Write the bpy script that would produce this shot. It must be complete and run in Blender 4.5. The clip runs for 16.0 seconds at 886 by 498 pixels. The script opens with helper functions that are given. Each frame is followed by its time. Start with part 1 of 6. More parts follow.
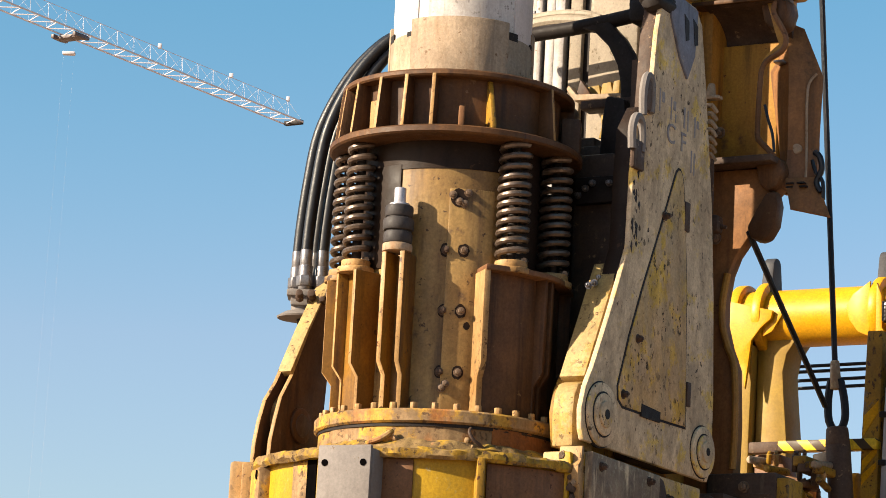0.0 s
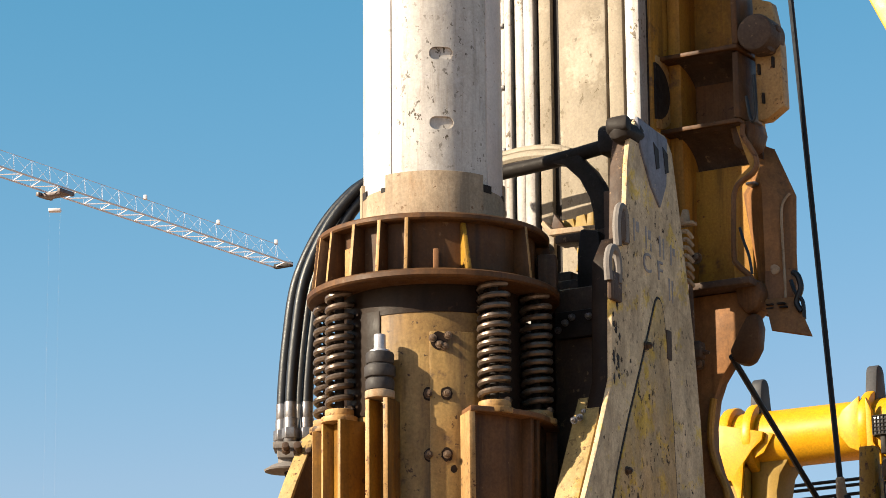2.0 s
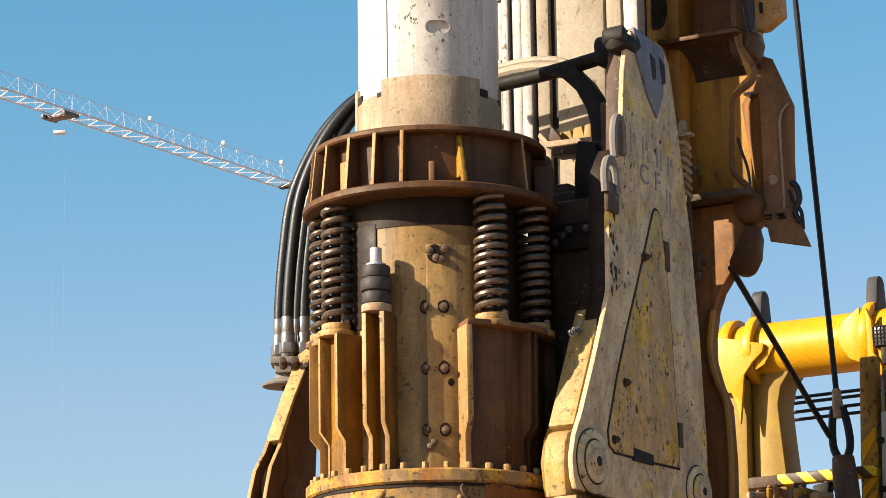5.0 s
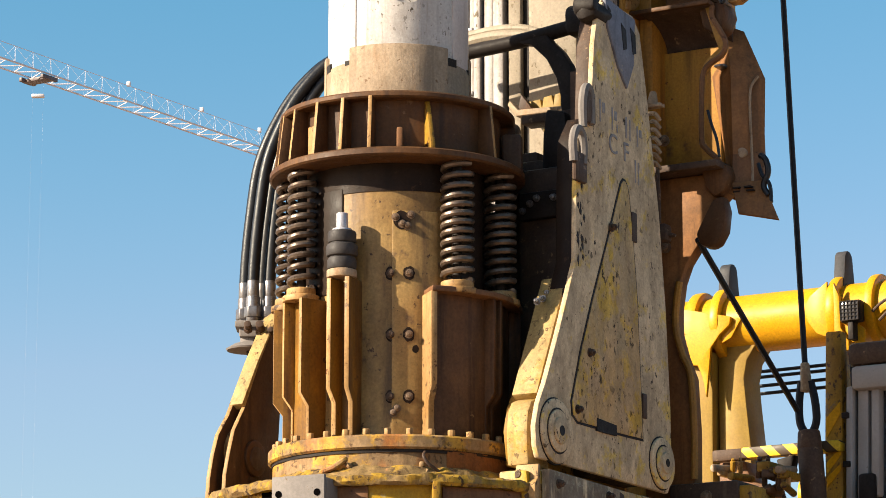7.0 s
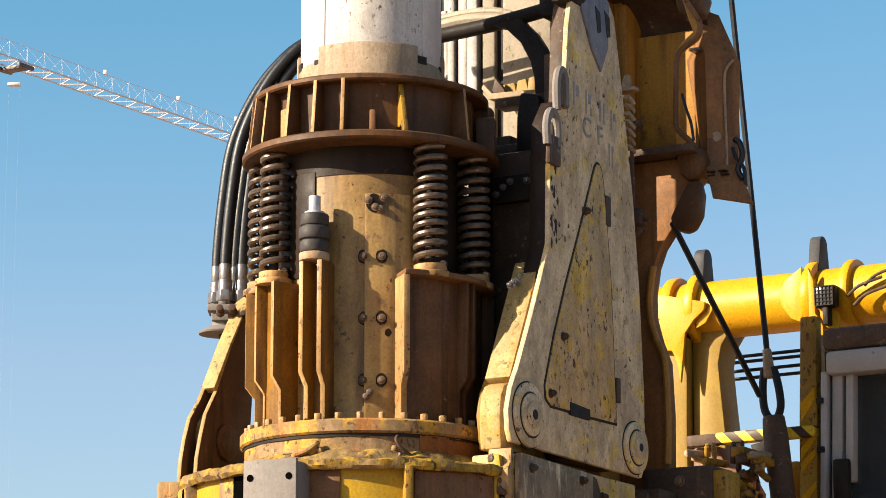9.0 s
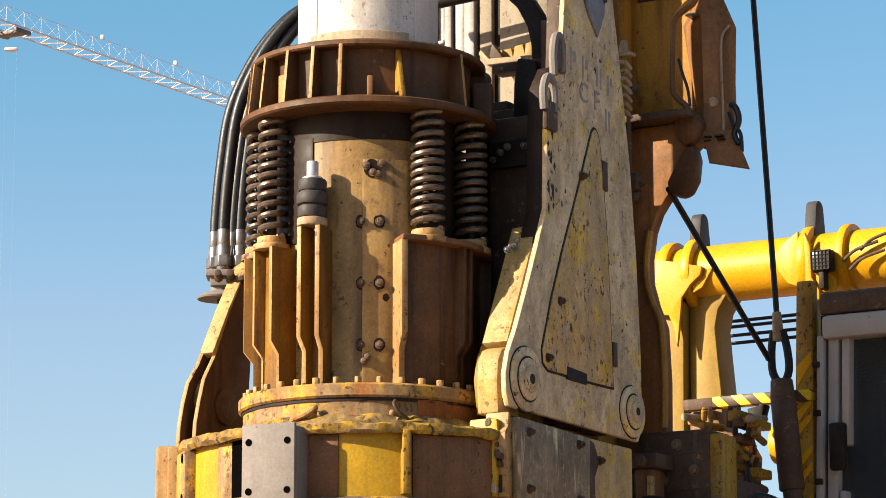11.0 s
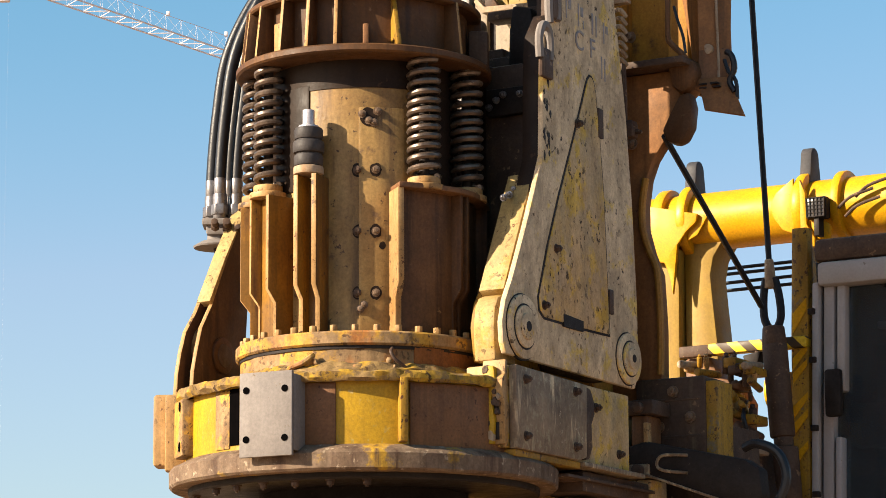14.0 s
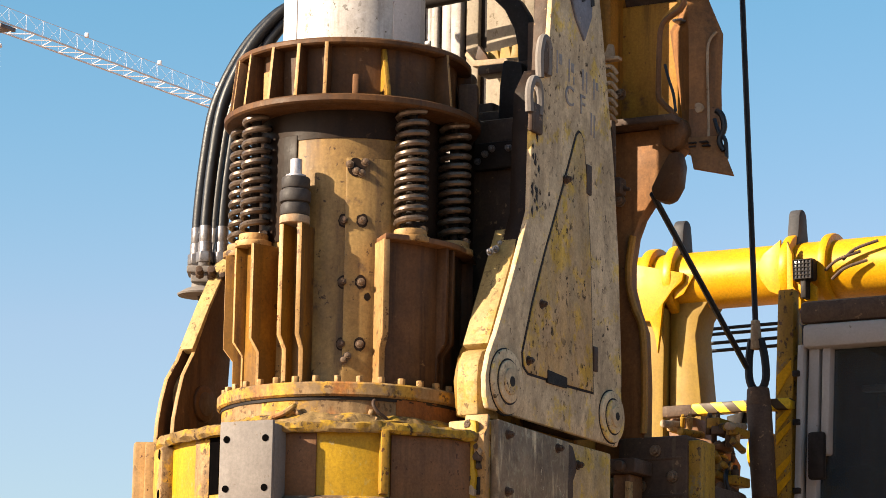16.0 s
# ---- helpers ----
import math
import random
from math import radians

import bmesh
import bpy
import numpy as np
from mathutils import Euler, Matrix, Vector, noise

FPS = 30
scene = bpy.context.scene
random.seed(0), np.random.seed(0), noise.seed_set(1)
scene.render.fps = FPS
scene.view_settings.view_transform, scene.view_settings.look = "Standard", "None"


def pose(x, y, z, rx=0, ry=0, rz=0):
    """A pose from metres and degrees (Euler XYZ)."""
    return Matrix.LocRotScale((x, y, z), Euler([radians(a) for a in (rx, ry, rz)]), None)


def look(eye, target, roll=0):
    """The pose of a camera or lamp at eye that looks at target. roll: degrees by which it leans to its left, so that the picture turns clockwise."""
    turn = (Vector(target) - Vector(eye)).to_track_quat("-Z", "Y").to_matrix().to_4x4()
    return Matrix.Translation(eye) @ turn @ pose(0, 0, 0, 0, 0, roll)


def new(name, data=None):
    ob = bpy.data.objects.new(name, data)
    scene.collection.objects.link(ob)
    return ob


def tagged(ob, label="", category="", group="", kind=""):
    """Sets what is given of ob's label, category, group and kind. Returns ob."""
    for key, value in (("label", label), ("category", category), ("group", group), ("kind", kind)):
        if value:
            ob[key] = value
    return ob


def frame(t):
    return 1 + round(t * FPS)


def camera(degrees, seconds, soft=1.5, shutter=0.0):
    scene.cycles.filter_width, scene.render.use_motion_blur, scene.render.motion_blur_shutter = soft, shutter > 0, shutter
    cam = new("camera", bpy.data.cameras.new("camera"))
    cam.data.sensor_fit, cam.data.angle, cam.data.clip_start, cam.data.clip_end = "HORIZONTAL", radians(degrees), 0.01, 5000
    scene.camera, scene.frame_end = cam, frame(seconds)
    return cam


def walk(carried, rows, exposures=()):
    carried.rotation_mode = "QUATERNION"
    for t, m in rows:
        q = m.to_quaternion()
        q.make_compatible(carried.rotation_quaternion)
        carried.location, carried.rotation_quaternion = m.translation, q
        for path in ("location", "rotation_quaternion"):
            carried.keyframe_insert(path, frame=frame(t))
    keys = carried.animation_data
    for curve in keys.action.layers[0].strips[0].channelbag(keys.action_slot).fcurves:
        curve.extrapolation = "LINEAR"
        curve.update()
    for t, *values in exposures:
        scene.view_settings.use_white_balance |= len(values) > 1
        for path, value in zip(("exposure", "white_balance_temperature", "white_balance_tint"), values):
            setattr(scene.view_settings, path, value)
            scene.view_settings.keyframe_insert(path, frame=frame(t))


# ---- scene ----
cam = camera(15.7, 16.0, soft=0.6)
PATH = [
    (0, (0.037, -11.376, 1.402), (0.0170, -9.4170, 1.8060), 3.1),
    (0.1, (0.040, -11.376, 1.408), (0.0050, -9.4200, 1.8210), 2.0),
    (0.2, (0.043, -11.377, 1.414), (0.0170, -9.4220, 1.8380), 1.1),
    (0.3, (0.047, -11.377, 1.420), (0.0130, -9.4240, 1.8500), 0.6),
    (0.4, (0.050, -11.378, 1.426), (0.0090, -9.4260, 1.8600), 0.3),
    (0.5, (0.053, -11.378, 1.432), (0.0230, -9.4290, 1.8780), 0.2),
    (1, (0.076, -11.359, 1.443), (0.0570, -9.4140, 1.9080), 0.3),
    (1.5, (0.087, -11.371, 1.450), (0.0520, -9.4300, 1.9300), -1.1),
    (2, (0.091, -11.355, 1.448), (0.0730, -9.4150, 1.9320), -0.5),
    (2.5, (0.107, -11.322, 1.440), (0.0940, -9.3780, 1.9080), -1.1),
    (3, (0.110, -11.323, 1.443), (0.0950, -9.3770, 1.9070), -1.2),
    (3.5, (0.112, -11.311, 1.440), (0.1010, -9.3650, 1.8990), -1.5),
    (4, (0.113, -11.301, 1.439), (0.1050, -9.3530, 1.8930), -1.8),
    (4.2, (0.113, -11.297, 1.443), (0.0940, -9.3480, 1.8930), -1.7),
    (6.3, (0.158, -11.291, 1.425), (0.1522, -9.3355, 1.8467), -0.1),
    (6.5, (0.158, -11.288, 1.427), (0.1466, -9.3326, 1.8471), -0.2),
    (7, (0.165, -11.268, 1.427), (0.1561, -9.3116, 1.8449), -0.0),
    (7.5, (0.176, -11.262, 1.443), (0.1696, -9.3070, 1.8632), -0.4),
    (8, (0.174, -11.272, 1.419), (0.1476, -9.3167, 1.8371), -0.0),
    (8.5, (0.171, -11.247, 1.417), (0.1639, -9.2904, 1.8314), 0.1),
    (9, (0.179, -11.218, 1.414), (0.1844, -9.2605, 1.8257), 0.0),
    (9.5, (0.170, -11.228, 1.409), (0.1760, -9.2667, 1.8036), 0.2),
    (10, (0.176, -11.258, 1.405), (0.1826, -9.2970, 1.7996), 0.3),
    (10.2, (0.179, -11.264, 1.411), (0.1843, -9.3029, 1.8015), 0.0),
    (12.3, (0.170, -11.256, 1.400), (0.1776, -9.2939, 1.7893), -0.1),
    (12.5, (0.157, -11.257, 1.399), (0.1655, -9.2948, 1.7871), 0.3),
    (13, (0.167, -11.285, 1.383), (0.1685, -9.3221, 1.7665), -0.0),
    (13.5, (0.168, -11.289, 1.398), (0.1884, -9.3238, 1.7671), 0.1),
    (14, (0.168, -11.276, 1.398), (0.1791, -9.3082, 1.7573), -0.3),
    (14.5, (0.168, -11.258, 1.398), (0.1748, -9.2901, 1.7536), 0.5),
    (15, (0.168, -11.232, 1.398), (0.1819, -9.2619, 1.7442), 0.2),
    (15.5, (0.168, -11.235, 1.398), (0.2007, -9.2649, 1.7408), 0.5),
    (15.6, (0.168, -11.234, 1.398), (0.1933, -9.2651, 1.7467), 0.6),
    (15.7, (0.168, -11.233, 1.398), (0.1810, -9.2653, 1.7575), 0.7),
    (15.8, (0.168, -11.232, 1.398), (0.1825, -9.2666, 1.7646), 0.8),
    (15.9, (0.168, -11.231, 1.398), (0.1842, -9.2670, 1.7754), 0.9),
    (16, (0.172, -11.230, 1.397), (0.1912, -9.2693, 1.7903), 1.0),
]
walk(cam, [(t, look(eye, target, roll)) for t, eye, target, roll in PATH], exposures=((0.0, 1.45, 6480, 10), (0.5, 1.42, 6420, 8), (1.0, 1.39, 6380, 7), (2.5, 1.39, 6360, 7), (4.2, 1.42, 6360, 7.5), (9.0, 1.49, 6430, 9), (12.5, 1.55, 6550, 10.5), (16.0, 1.58, 6600, 11)))

# ---- light ----
SUN_AZ, SUN_EL = 70.0, 26.5
world = bpy.data.worlds.new("sky")
scene.world = world
world.use_nodes = True
wn = world.node_tree
sky = wn.nodes.new("ShaderNodeTexSky")
sky.sky_type = "NISHITA"
sky.sun_disc = False
sky.sun_elevation = radians(SUN_EL)
sky.sun_rotation = radians(180 + SUN_AZ)
sky.air_density, sky.dust_density, sky.ozone_density = 1.0, 1.2, 1.5
wn.nodes["Background"].inputs["Strength"].default_value = 0.060
tint = wn.nodes.new("ShaderNodeMix")
tint.data_type, tint.blend_type = "RGBA", "MULTIPLY"
tint.inputs["Factor"].default_value = 1.0
tint.inputs["B"].default_value = (0.75, 1.02, 1.06, 1)
# haze: the reddish share of the sky grows faster towards the pale horizon
split, join = wn.nodes.new("ShaderNodeSeparateColor"), wn.nodes.new("ShaderNodeCombineColor")
wn.links.new(sky.outputs[0], split.inputs[0])
haze = [wn.nodes.new("ShaderNodeMath") for i in range(5)]
for node, op, second in zip(haze, ("DIVIDE", "POWER", "MAXIMUM", "MINIMUM", "MULTIPLY"), (1.85, 1.3, 0.65, 1.34, None)):
    node.operation = op
    if second:
        node.inputs[1].default_value = second
for a, b in zip(haze, haze[1:]):
    wn.links.new(a.outputs[0], b.inputs[0])
wn.links.new(split.outputs[0], haze[0].inputs[0])
wn.links.new(split.outputs[0], haze[4].inputs[1])
wn.links.new(haze[4].outputs[0], join.inputs[0])
wn.links.new(split.outputs[1], join.inputs[1])
wn.links.new(split.outputs[2], join.inputs[2])
wn.links.new(join.outputs[0], tint.inputs["A"])
wn.links.new(tint.outputs["Result"], wn.nodes["Background"].inputs["Color"])
sun = new("sun", bpy.data.lights.new("sun", "SUN"))
sun.data.energy, sun.data.angle, sun.data.color = 5.0, radians(0.5), (1.0, 0.85, 0.64)
_s = Vector((-math.sin(radians(SUN_AZ)) * math.cos(radians(SUN_EL)), -math.cos(radians(SUN_AZ)) * math.cos(radians(SUN_EL)), math.sin(radians(SUN_EL))))
sun.matrix_world = look(_s * 60, (0, 0, 0))


# ---- materials ----
def worn(name, base, base2, rough=0.55, metal=0.0, scale=5.0, spot=None, spot_at=0.62, spot_scale=28.0, streak=None, streak_at=0.55,
         streak_size=(22, 22, 1.6), patch=None, patch_at=0.6, patch_scale=3.0, bump=0.25, bump_scale=70.0, spec=0.25, k0=0.62, grain=0.19,
         grime=0.0, grime_scale=2.6, chip=None, chip_at=0.63, runs=(19, 19, 0.9), soot=(0.050, 0.028, 0.015)):
    """Paint or metal with cloudy tone, patches, run streaks, small chips and fine relief."""
    base, base2, spot, streak, patch = (c and tuple(q * k0 * w for q, w in zip(c, (0.69, 0.665, 0.70))) for c in (base, base2, spot, streak, patch))
    m = bpy.data.materials.new(name)
    m.use_nodes = True
    t = m.node_tree
    n, k = t.nodes, t.links
    p = n["Principled BSDF"]
    tc = n.new("ShaderNodeTexCoord")
    info = n.new("ShaderNodeObjectInfo")
    shift = n.new("ShaderNodeVectorMath")
    shift.operation = "MULTIPLY_ADD"
    k.new(info.outputs["Random"], shift.inputs[0])
    shift.inputs[1].default_value = (7.3, 3.1, 5.7)
    k.new(tc.outputs["Object"], shift.inputs[2])

    def noisy(sc, detail, stretch=None, rgh=0.6):
        v = shift.outputs[0]
        if stretch:
            mp = n.new("ShaderNodeMapping")
            mp.inputs["Scale"].default_value = stretch
            k.new(v, mp.inputs["Vector"])
            v = mp.outputs[0]
        z = n.new("ShaderNodeTexNoise")
        z.inputs["Scale"].default_value, z.inputs["Detail"].default_value, z.inputs["Roughness"].default_value = sc, detail, rgh
        k.new(v, z.inputs["Vector"])
        return z.outputs["Fac"]

    def ramp(fac, a, b):
        r = n.new("ShaderNodeMapRange")
        r.inputs["From Min"].default_value, r.inputs["From Max"].default_value = a, b
        k.new(fac, r.inputs["Value"])
        return r.outputs[0]

    def blend(fac, a, b):
        x = n.new("ShaderNodeMix")
        x.data_type = "RGBA"
        k.new(fac, x.inputs["Factor"])
        for sock, val in ((x.inputs["A"], a), (x.inputs["B"], b)):
            if isinstance(val, tuple):
                sock.default_value = (*val, 1)
            else:
                k.new(val, sock)
        return x.outputs["Result"]

    col = blend(ramp(noisy(scale, 6), 0.33, 0.67), base, base2)
    if patch:
        col = blend(ramp(noisy(patch_scale, 8, None, 0.7), patch_at, patch_at + 0.06), col, patch)
    if streak:
        col = blend(ramp(noisy(1.0, 5, streak_size), streak_at, streak_at + 0.16), col, streak)
    if spot:
        col = blend(ramp(noisy(spot_scale, 5, None, 0.65), spot_at, spot_at + 0.04), col, spot)
    if chip:
        # small knocked-off flakes, gathered in some places
        few = ramp(noisy(5.0, 3), 0.40, 0.62)
        fl = ramp(noisy(44.0, 5, (1, 1, 0.7), 0.62), chip_at, chip_at + 0.025)
        both = n.new("ShaderNodeMath")
        both.operation = "MULTIPLY"
        k.new(few, both.inputs[0])
        k.new(fl, both.inputs[1])
        col = blend(both.outputs[0], col, tuple(q * 0.62 for q in chip))
    if grime:
        # oily dirt in big uneven patches and long runs
        lo = ramp(noisy(grime_scale, 10, (1, 1, 0.6), 0.72), 0.44, 0.60)
        run = ramp(noisy(1.0, 6, runs, 0.65), 0.47, 0.64)
        mx = n.new("ShaderNodeMath")
        mx.operation, mx.use_clamp = "MAXIMUM", True
        k.new(lo, mx.inputs[0])
        k.new(run, mx.inputs[1])
        am = n.new("ShaderNodeMath")
        am.operation = "MULTIPLY"
        am.inputs[1].default_value = grime
        k.new(mx.outputs[0], am.inputs[0])
        col = blend(am.outputs[0], col, tuple(q * 0.62 for q in soot))
    fine = n.new("ShaderNodeMix")
    fine.data_type, fine.blend_type = "RGBA", "MULTIPLY"
    fine.inputs["Factor"].default_value = 1.0
    gr = n.new("ShaderNodeMapRange")
    gr.inputs["From Min"].default_value, gr.inputs["From Max"].default_value = 0.3, 0.7
    gr.inputs["To Min"].default_value, gr.inputs["To Max"].default_value = 1 - grain, 1 + grain
    k.new(noisy(95.0, 3, None, 0.7), gr.inputs["Value"])
    k.new(col, fine.inputs["A"])
    k.new(gr.outputs[0], fine.inputs["B"])
    k.new(fine.outputs["Result"], p.inputs["Base Color"])
    p.inputs["Metallic"].default_value = metal
    p.inputs["Specular IOR Level"].default_value = spec
    k.new(ramp(noisy(scale * 3, 4), 0.2, 0.8), (rr := n.new("ShaderNodeMapRange")).inputs["Value"])
    rr.inputs["To Min"].default_value, rr.inputs["To Max"].default_value = max(0.05, rough - 0.15), min(1, rough + 0.15)
    k.new(rr.outputs[0], p.inputs["Roughness"])
    if bump:
        b = n.new("ShaderNodeBump")
        b.inputs["Strength"].default_value, b.inputs["Distance"].default_value = bump, 0.004
        k.new(noisy(bump_scale, 6, None, 0.7), b.inputs["Height"])
        k.new(b.outputs[0], p.inputs["Normal"])
    return m


RUST = (0.16, 0.06, 0.022)
M_BOOM = worn("clean_yellow_paint", (0.95, 0.50, 0.006), (0.88, 0.44, 0.006), 0.42, scale=3, spot=(0.3, 0.2, 0.03), spot_at=0.68, bump=0.08, k0=0.82, streak=(0.70, 0.40, 0.03), streak_at=0.60, streak_size=(4, 14, 14), grime=0.08, grime_scale=5)
M_YEL = worn("worn_yellow_paint", (0.66, 0.38, 0.03), (0.50, 0.27, 0.03), 0.55, scale=6, spot=RUST, spot_at=0.60, spot_scale=40, streak=(0.22, 0.12, 0.04),
             streak_at=0.6, patch=(0.34, 0.25, 0.14), patch_at=0.60, patch_scale=9, bump=0.4, k0=0.80, grime=0.45, chip=(0.07, 0.04, 0.02), chip_at=0.58)
M_WEB = worn("rubbed_pale_yellow_paint", (0.70, 0.50, 0.20), (0.58, 0.40, 0.13), 0.6, scale=7, spot=RUST, spot_at=0.63, spot_scale=36, streak=(0.40, 0.25, 0.08), streak_at=0.62, patch=(0.66, 0.425, 0.09), patch_at=0.55,
             patch_scale=9, bump=0.3, k0=0.78, grime=0.30, grime_scale=8, chip=(0.10, 0.05, 0.02), chip_at=0.58)
M_DRUM = worn("scraped_yellow_drum_paint", (0.62, 0.385, 0.012), (0.54, 0.32, 0.012), 0.5, scale=5, spot=(0.60, 0.46, 0.16), spot_at=0.67, spot_scale=12,
              streak=(0.34, 0.16, 0.03), streak_at=0.66, bump=0.25, k0=0.90, grime=0.28, chip=(0.50, 0.38, 0.10), chip_at=0.60)
M_HOUSE = worn("grease_streaked_tan_paint", (0.52, 0.345, 0.118), (0.37, 0.22, 0.072), 0.45, scale=5, spot=(0.10, 0.055, 0.025), spot_at=0.63, streak=(0.15, 0.085, 0.04),
               streak_at=0.55, streak_size=(12, 12, 1.4), patch=(0.20, 0.125, 0.06), patch_at=0.56, patch_scale=4.5, bump=0.25, k0=0.90, grime=0.50, grime_scale=1.9, runs=(10, 10, 1.4))
M_OCHRE = worn("greasy_ochre_paint", (0.54, 0.265, 0.025), (0.38, 0.17, 0.02), 0.42, scale=4, spot=(0.12, 0.05, 0.02), spot_at=0.64, streak=(0.17, 0.075, 0.025),
               streak_at=0.50, streak_size=(16, 16, 1.1), patch=(0.13, 0.07, 0.035), patch_at=0.60, patch_scale=5, bump=0.2, k0=0.70, grime=0.5)
# dusty ochre, made paler for rims that catch the sun
M_EDGE = worn("dusty_sunlit_rib_paint", (0.68, 0.43, 0.175), (0.55, 0.31, 0.095), 0.55, scale=7, spot=RUST, spot_at=0.62, streak=(0.30, 0.15, 0.05), streak_at=0.62, bump=0.2, k0=0.85, grime=0.35, spot_scale=40, chip=(0.12, 0.06, 0.025), chip_at=0.585)
M_RING = worn("rusty_brown_steel", (0.25, 0.115, 0.036), (0.16, 0.068, 0.022), 0.6, scale=6, spot=(0.34, 0.2, 0.1), spot_at=0.64, spot_scale=20, streak=(0.10, 0.045, 0.022),
               streak_at=0.52, bump=0.35, k0=0.62, grime=0.5)
# near-black shared by grease smears and by parts darkened to look shaded
M_GREASE_SHADE = worn("black_brown_grease_shade", (0.085, 0.05, 0.03), (0.055, 0.032, 0.02), 0.5, scale=6, spot=(0.16, 0.09, 0.045), spot_at=0.64, streak=(0.035, 0.022, 0.015), streak_at=0.52, streak_size=(14, 14, 1.2), bump=0.3, k0=0.35, spec=0.12)
# greasy and darker than the ochre, so that shaded posts look unlit
M_POST = worn("greasy_shaded_brown_paint", (0.22, 0.105, 0.04), (0.13, 0.06, 0.026), 0.5, scale=5, spot=(0.3, 0.17, 0.07), spot_at=0.66, streak=(0.07, 0.035, 0.02), streak_at=0.52, streak_size=(16, 16, 1.1),
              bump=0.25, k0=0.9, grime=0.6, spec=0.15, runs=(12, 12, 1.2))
M_RIB = worn("rusty_rib_steel", (0.34, 0.165, 0.065), (0.25, 0.115, 0.045), 0.6, scale=8, spot=(0.12, 0.05, 0.02), spot_at=0.62, streak=(0.16, 0.07, 0.03), streak_at=0.58, bump=0.3, k0=0.80, grime=0.4)
M_FLANGE = worn("dusty_flange_steel", (0.42, 0.28, 0.13), (0.28, 0.17, 0.075), 0.75, scale=10, spot=(0.16, 0.09, 0.04), spot_at=0.60, patch=(0.60, 0.345, 0.05), patch_at=0.495, patch_scale=6,
                streak=(0.46, 0.17, 0.035), streak_at=0.56, streak_size=(8, 8, 4), bump=0.5, k0=1.05, grime=0.45, grime_scale=7, chip=(0.08, 0.045, 0.02), chip_at=0.58)
M_PANEL = worn("mud_coated_panel_paint", (0.50, 0.39, 0.235), (0.42, 0.325, 0.195), 0.8, scale=4, spot=(0.10, 0.06, 0.03), spot_at=0.65, spot_scale=38,
               patch=(0.54, 0.385, 0.10), patch_at=0.55, patch_scale=7, streak=(0.34, 0.26, 0.16), streak_at=0.58, bump=0.55, bump_scale=45, k0=1.75, grime=0.42, grime_scale=7, streak_size=(11, 11, 5), chip=(0.06, 0.035, 0.02), chip_at=0.60, runs=(9, 9, 4))
M_HATCH = worn("mud_stained_hatch_paint", (0.47, 0.32, 0.13), (0.40, 0.29, 0.16), 0.8, scale=6, spot=(0.11, 0.07, 0.03), spot_at=0.65, spot_scale=50,
               streak=(0.34, 0.26, 0.14), streak_at=0.5, streak_size=(11, 11, 5), bump=0.6, bump_scale=50, k0=1.65, grime=0.36, grime_scale=7, patch=(0.52, 0.34, 0.06), patch_at=0.51, patch_scale=8, chip=(0.06, 0.035, 0.02), chip_at=0.58, runs=(9, 9, 4))
M_KELLY = worn("scuffed_white_kelly_paint", (0.76, 0.73, 0.66), (0.66, 0.62, 0.54), 0.5, scale=9, spot=(0.24, 0.19, 0.14), spot_at=0.655, spot_scale=48,
               streak=(0.55, 0.50, 0.42), streak_at=0.56, streak_size=(60, 60, 5), patch=(0.78, 0.75, 0.70), patch_at=0.60, patch_scale=14, bump=0.3, k0=0.95, grime=0.22, grime_scale=8, grain=0.12, chip=(0.14, 0.11, 0.08), chip_at=0.60)
M_KEY = worn("polished_drive_key_steel", (0.80, 0.78, 0.75), (0.72, 0.70, 0.67), 0.4, scale=8, spot=(0.5, 0.46, 0.4), spot_at=0.64, spot_scale=34, streak=(0.60, 0.56, 0.50), streak_at=0.6, streak_size=(50, 50, 4), bump=0.15, k0=0.93, grain=0.10, grime=0.10, grime_scale=7)
M_COLLAR = worn("mud_tan_collar_steel", (0.56, 0.44, 0.29), (0.46, 0.34, 0.21), 0.7, scale=8, spot=(0.28, 0.17, 0.09), spot_at=0.62, streak=(0.40, 0.22, 0.09), streak_at=0.58,
                 streak_size=(10, 10, 3), bump=0.5, k0=0.92, grime=0.38, grime_scale=6, grain=0.16)
M_MASTF = worn("pale_mast_face_paint", (0.58, 0.50, 0.36), (0.46, 0.39, 0.27), 0.6, scale=5, spot=(0.3, 0.25, 0.17), spot_at=0.66, patch=(0.70, 0.62, 0.46), patch_at=0.55,
                patch_scale=4, streak=(0.42, 0.36, 0.26), streak_at=0.6, bump=0.2, k0=0.72, grime=0.12, grime_scale=6, grain=0.14, chip=(0.2, 0.15, 0.09), chip_at=0.60)
M_RAIL = worn("bare_guide_rail_steel", (0.70, 0.68, 0.63), (0.55, 0.52, 0.46), 0.42, 0.35, scale=4, spot=(0.25, 0.2, 0.14), spot_at=0.66, streak=(0.42, 0.38, 0.32), streak_at=0.56,
               streak_size=(40, 40, 2), bump=0.15, k0=0.86, grime=0.25, grain=0.15, chip=(0.16, 0.12, 0.08), chip_at=0.59)
M_MAST = worn("stained_orange_mast_paint", (0.50, 0.265, 0.036), (0.41, 0.195, 0.034), 0.55, scale=4, spot=RUST, spot_at=0.67, patch=(0.20, 0.105, 0.04), patch_at=0.60, patch_scale=3.2,
               streak=(0.26, 0.13, 0.04), streak_at=0.60, bump=0.2, k0=1.12, grime=0.5, grime_scale=3.2)
M_BOX = worn("faded_orange_box_paint", (0.44, 0.205, 0.065), (0.35, 0.155, 0.05), 0.6, scale=4, spot=RUST, spot_at=0.68, streak=(0.30, 0.13, 0.05), streak_at=0.62, bump=0.12, k0=0.82, grime=0.55)
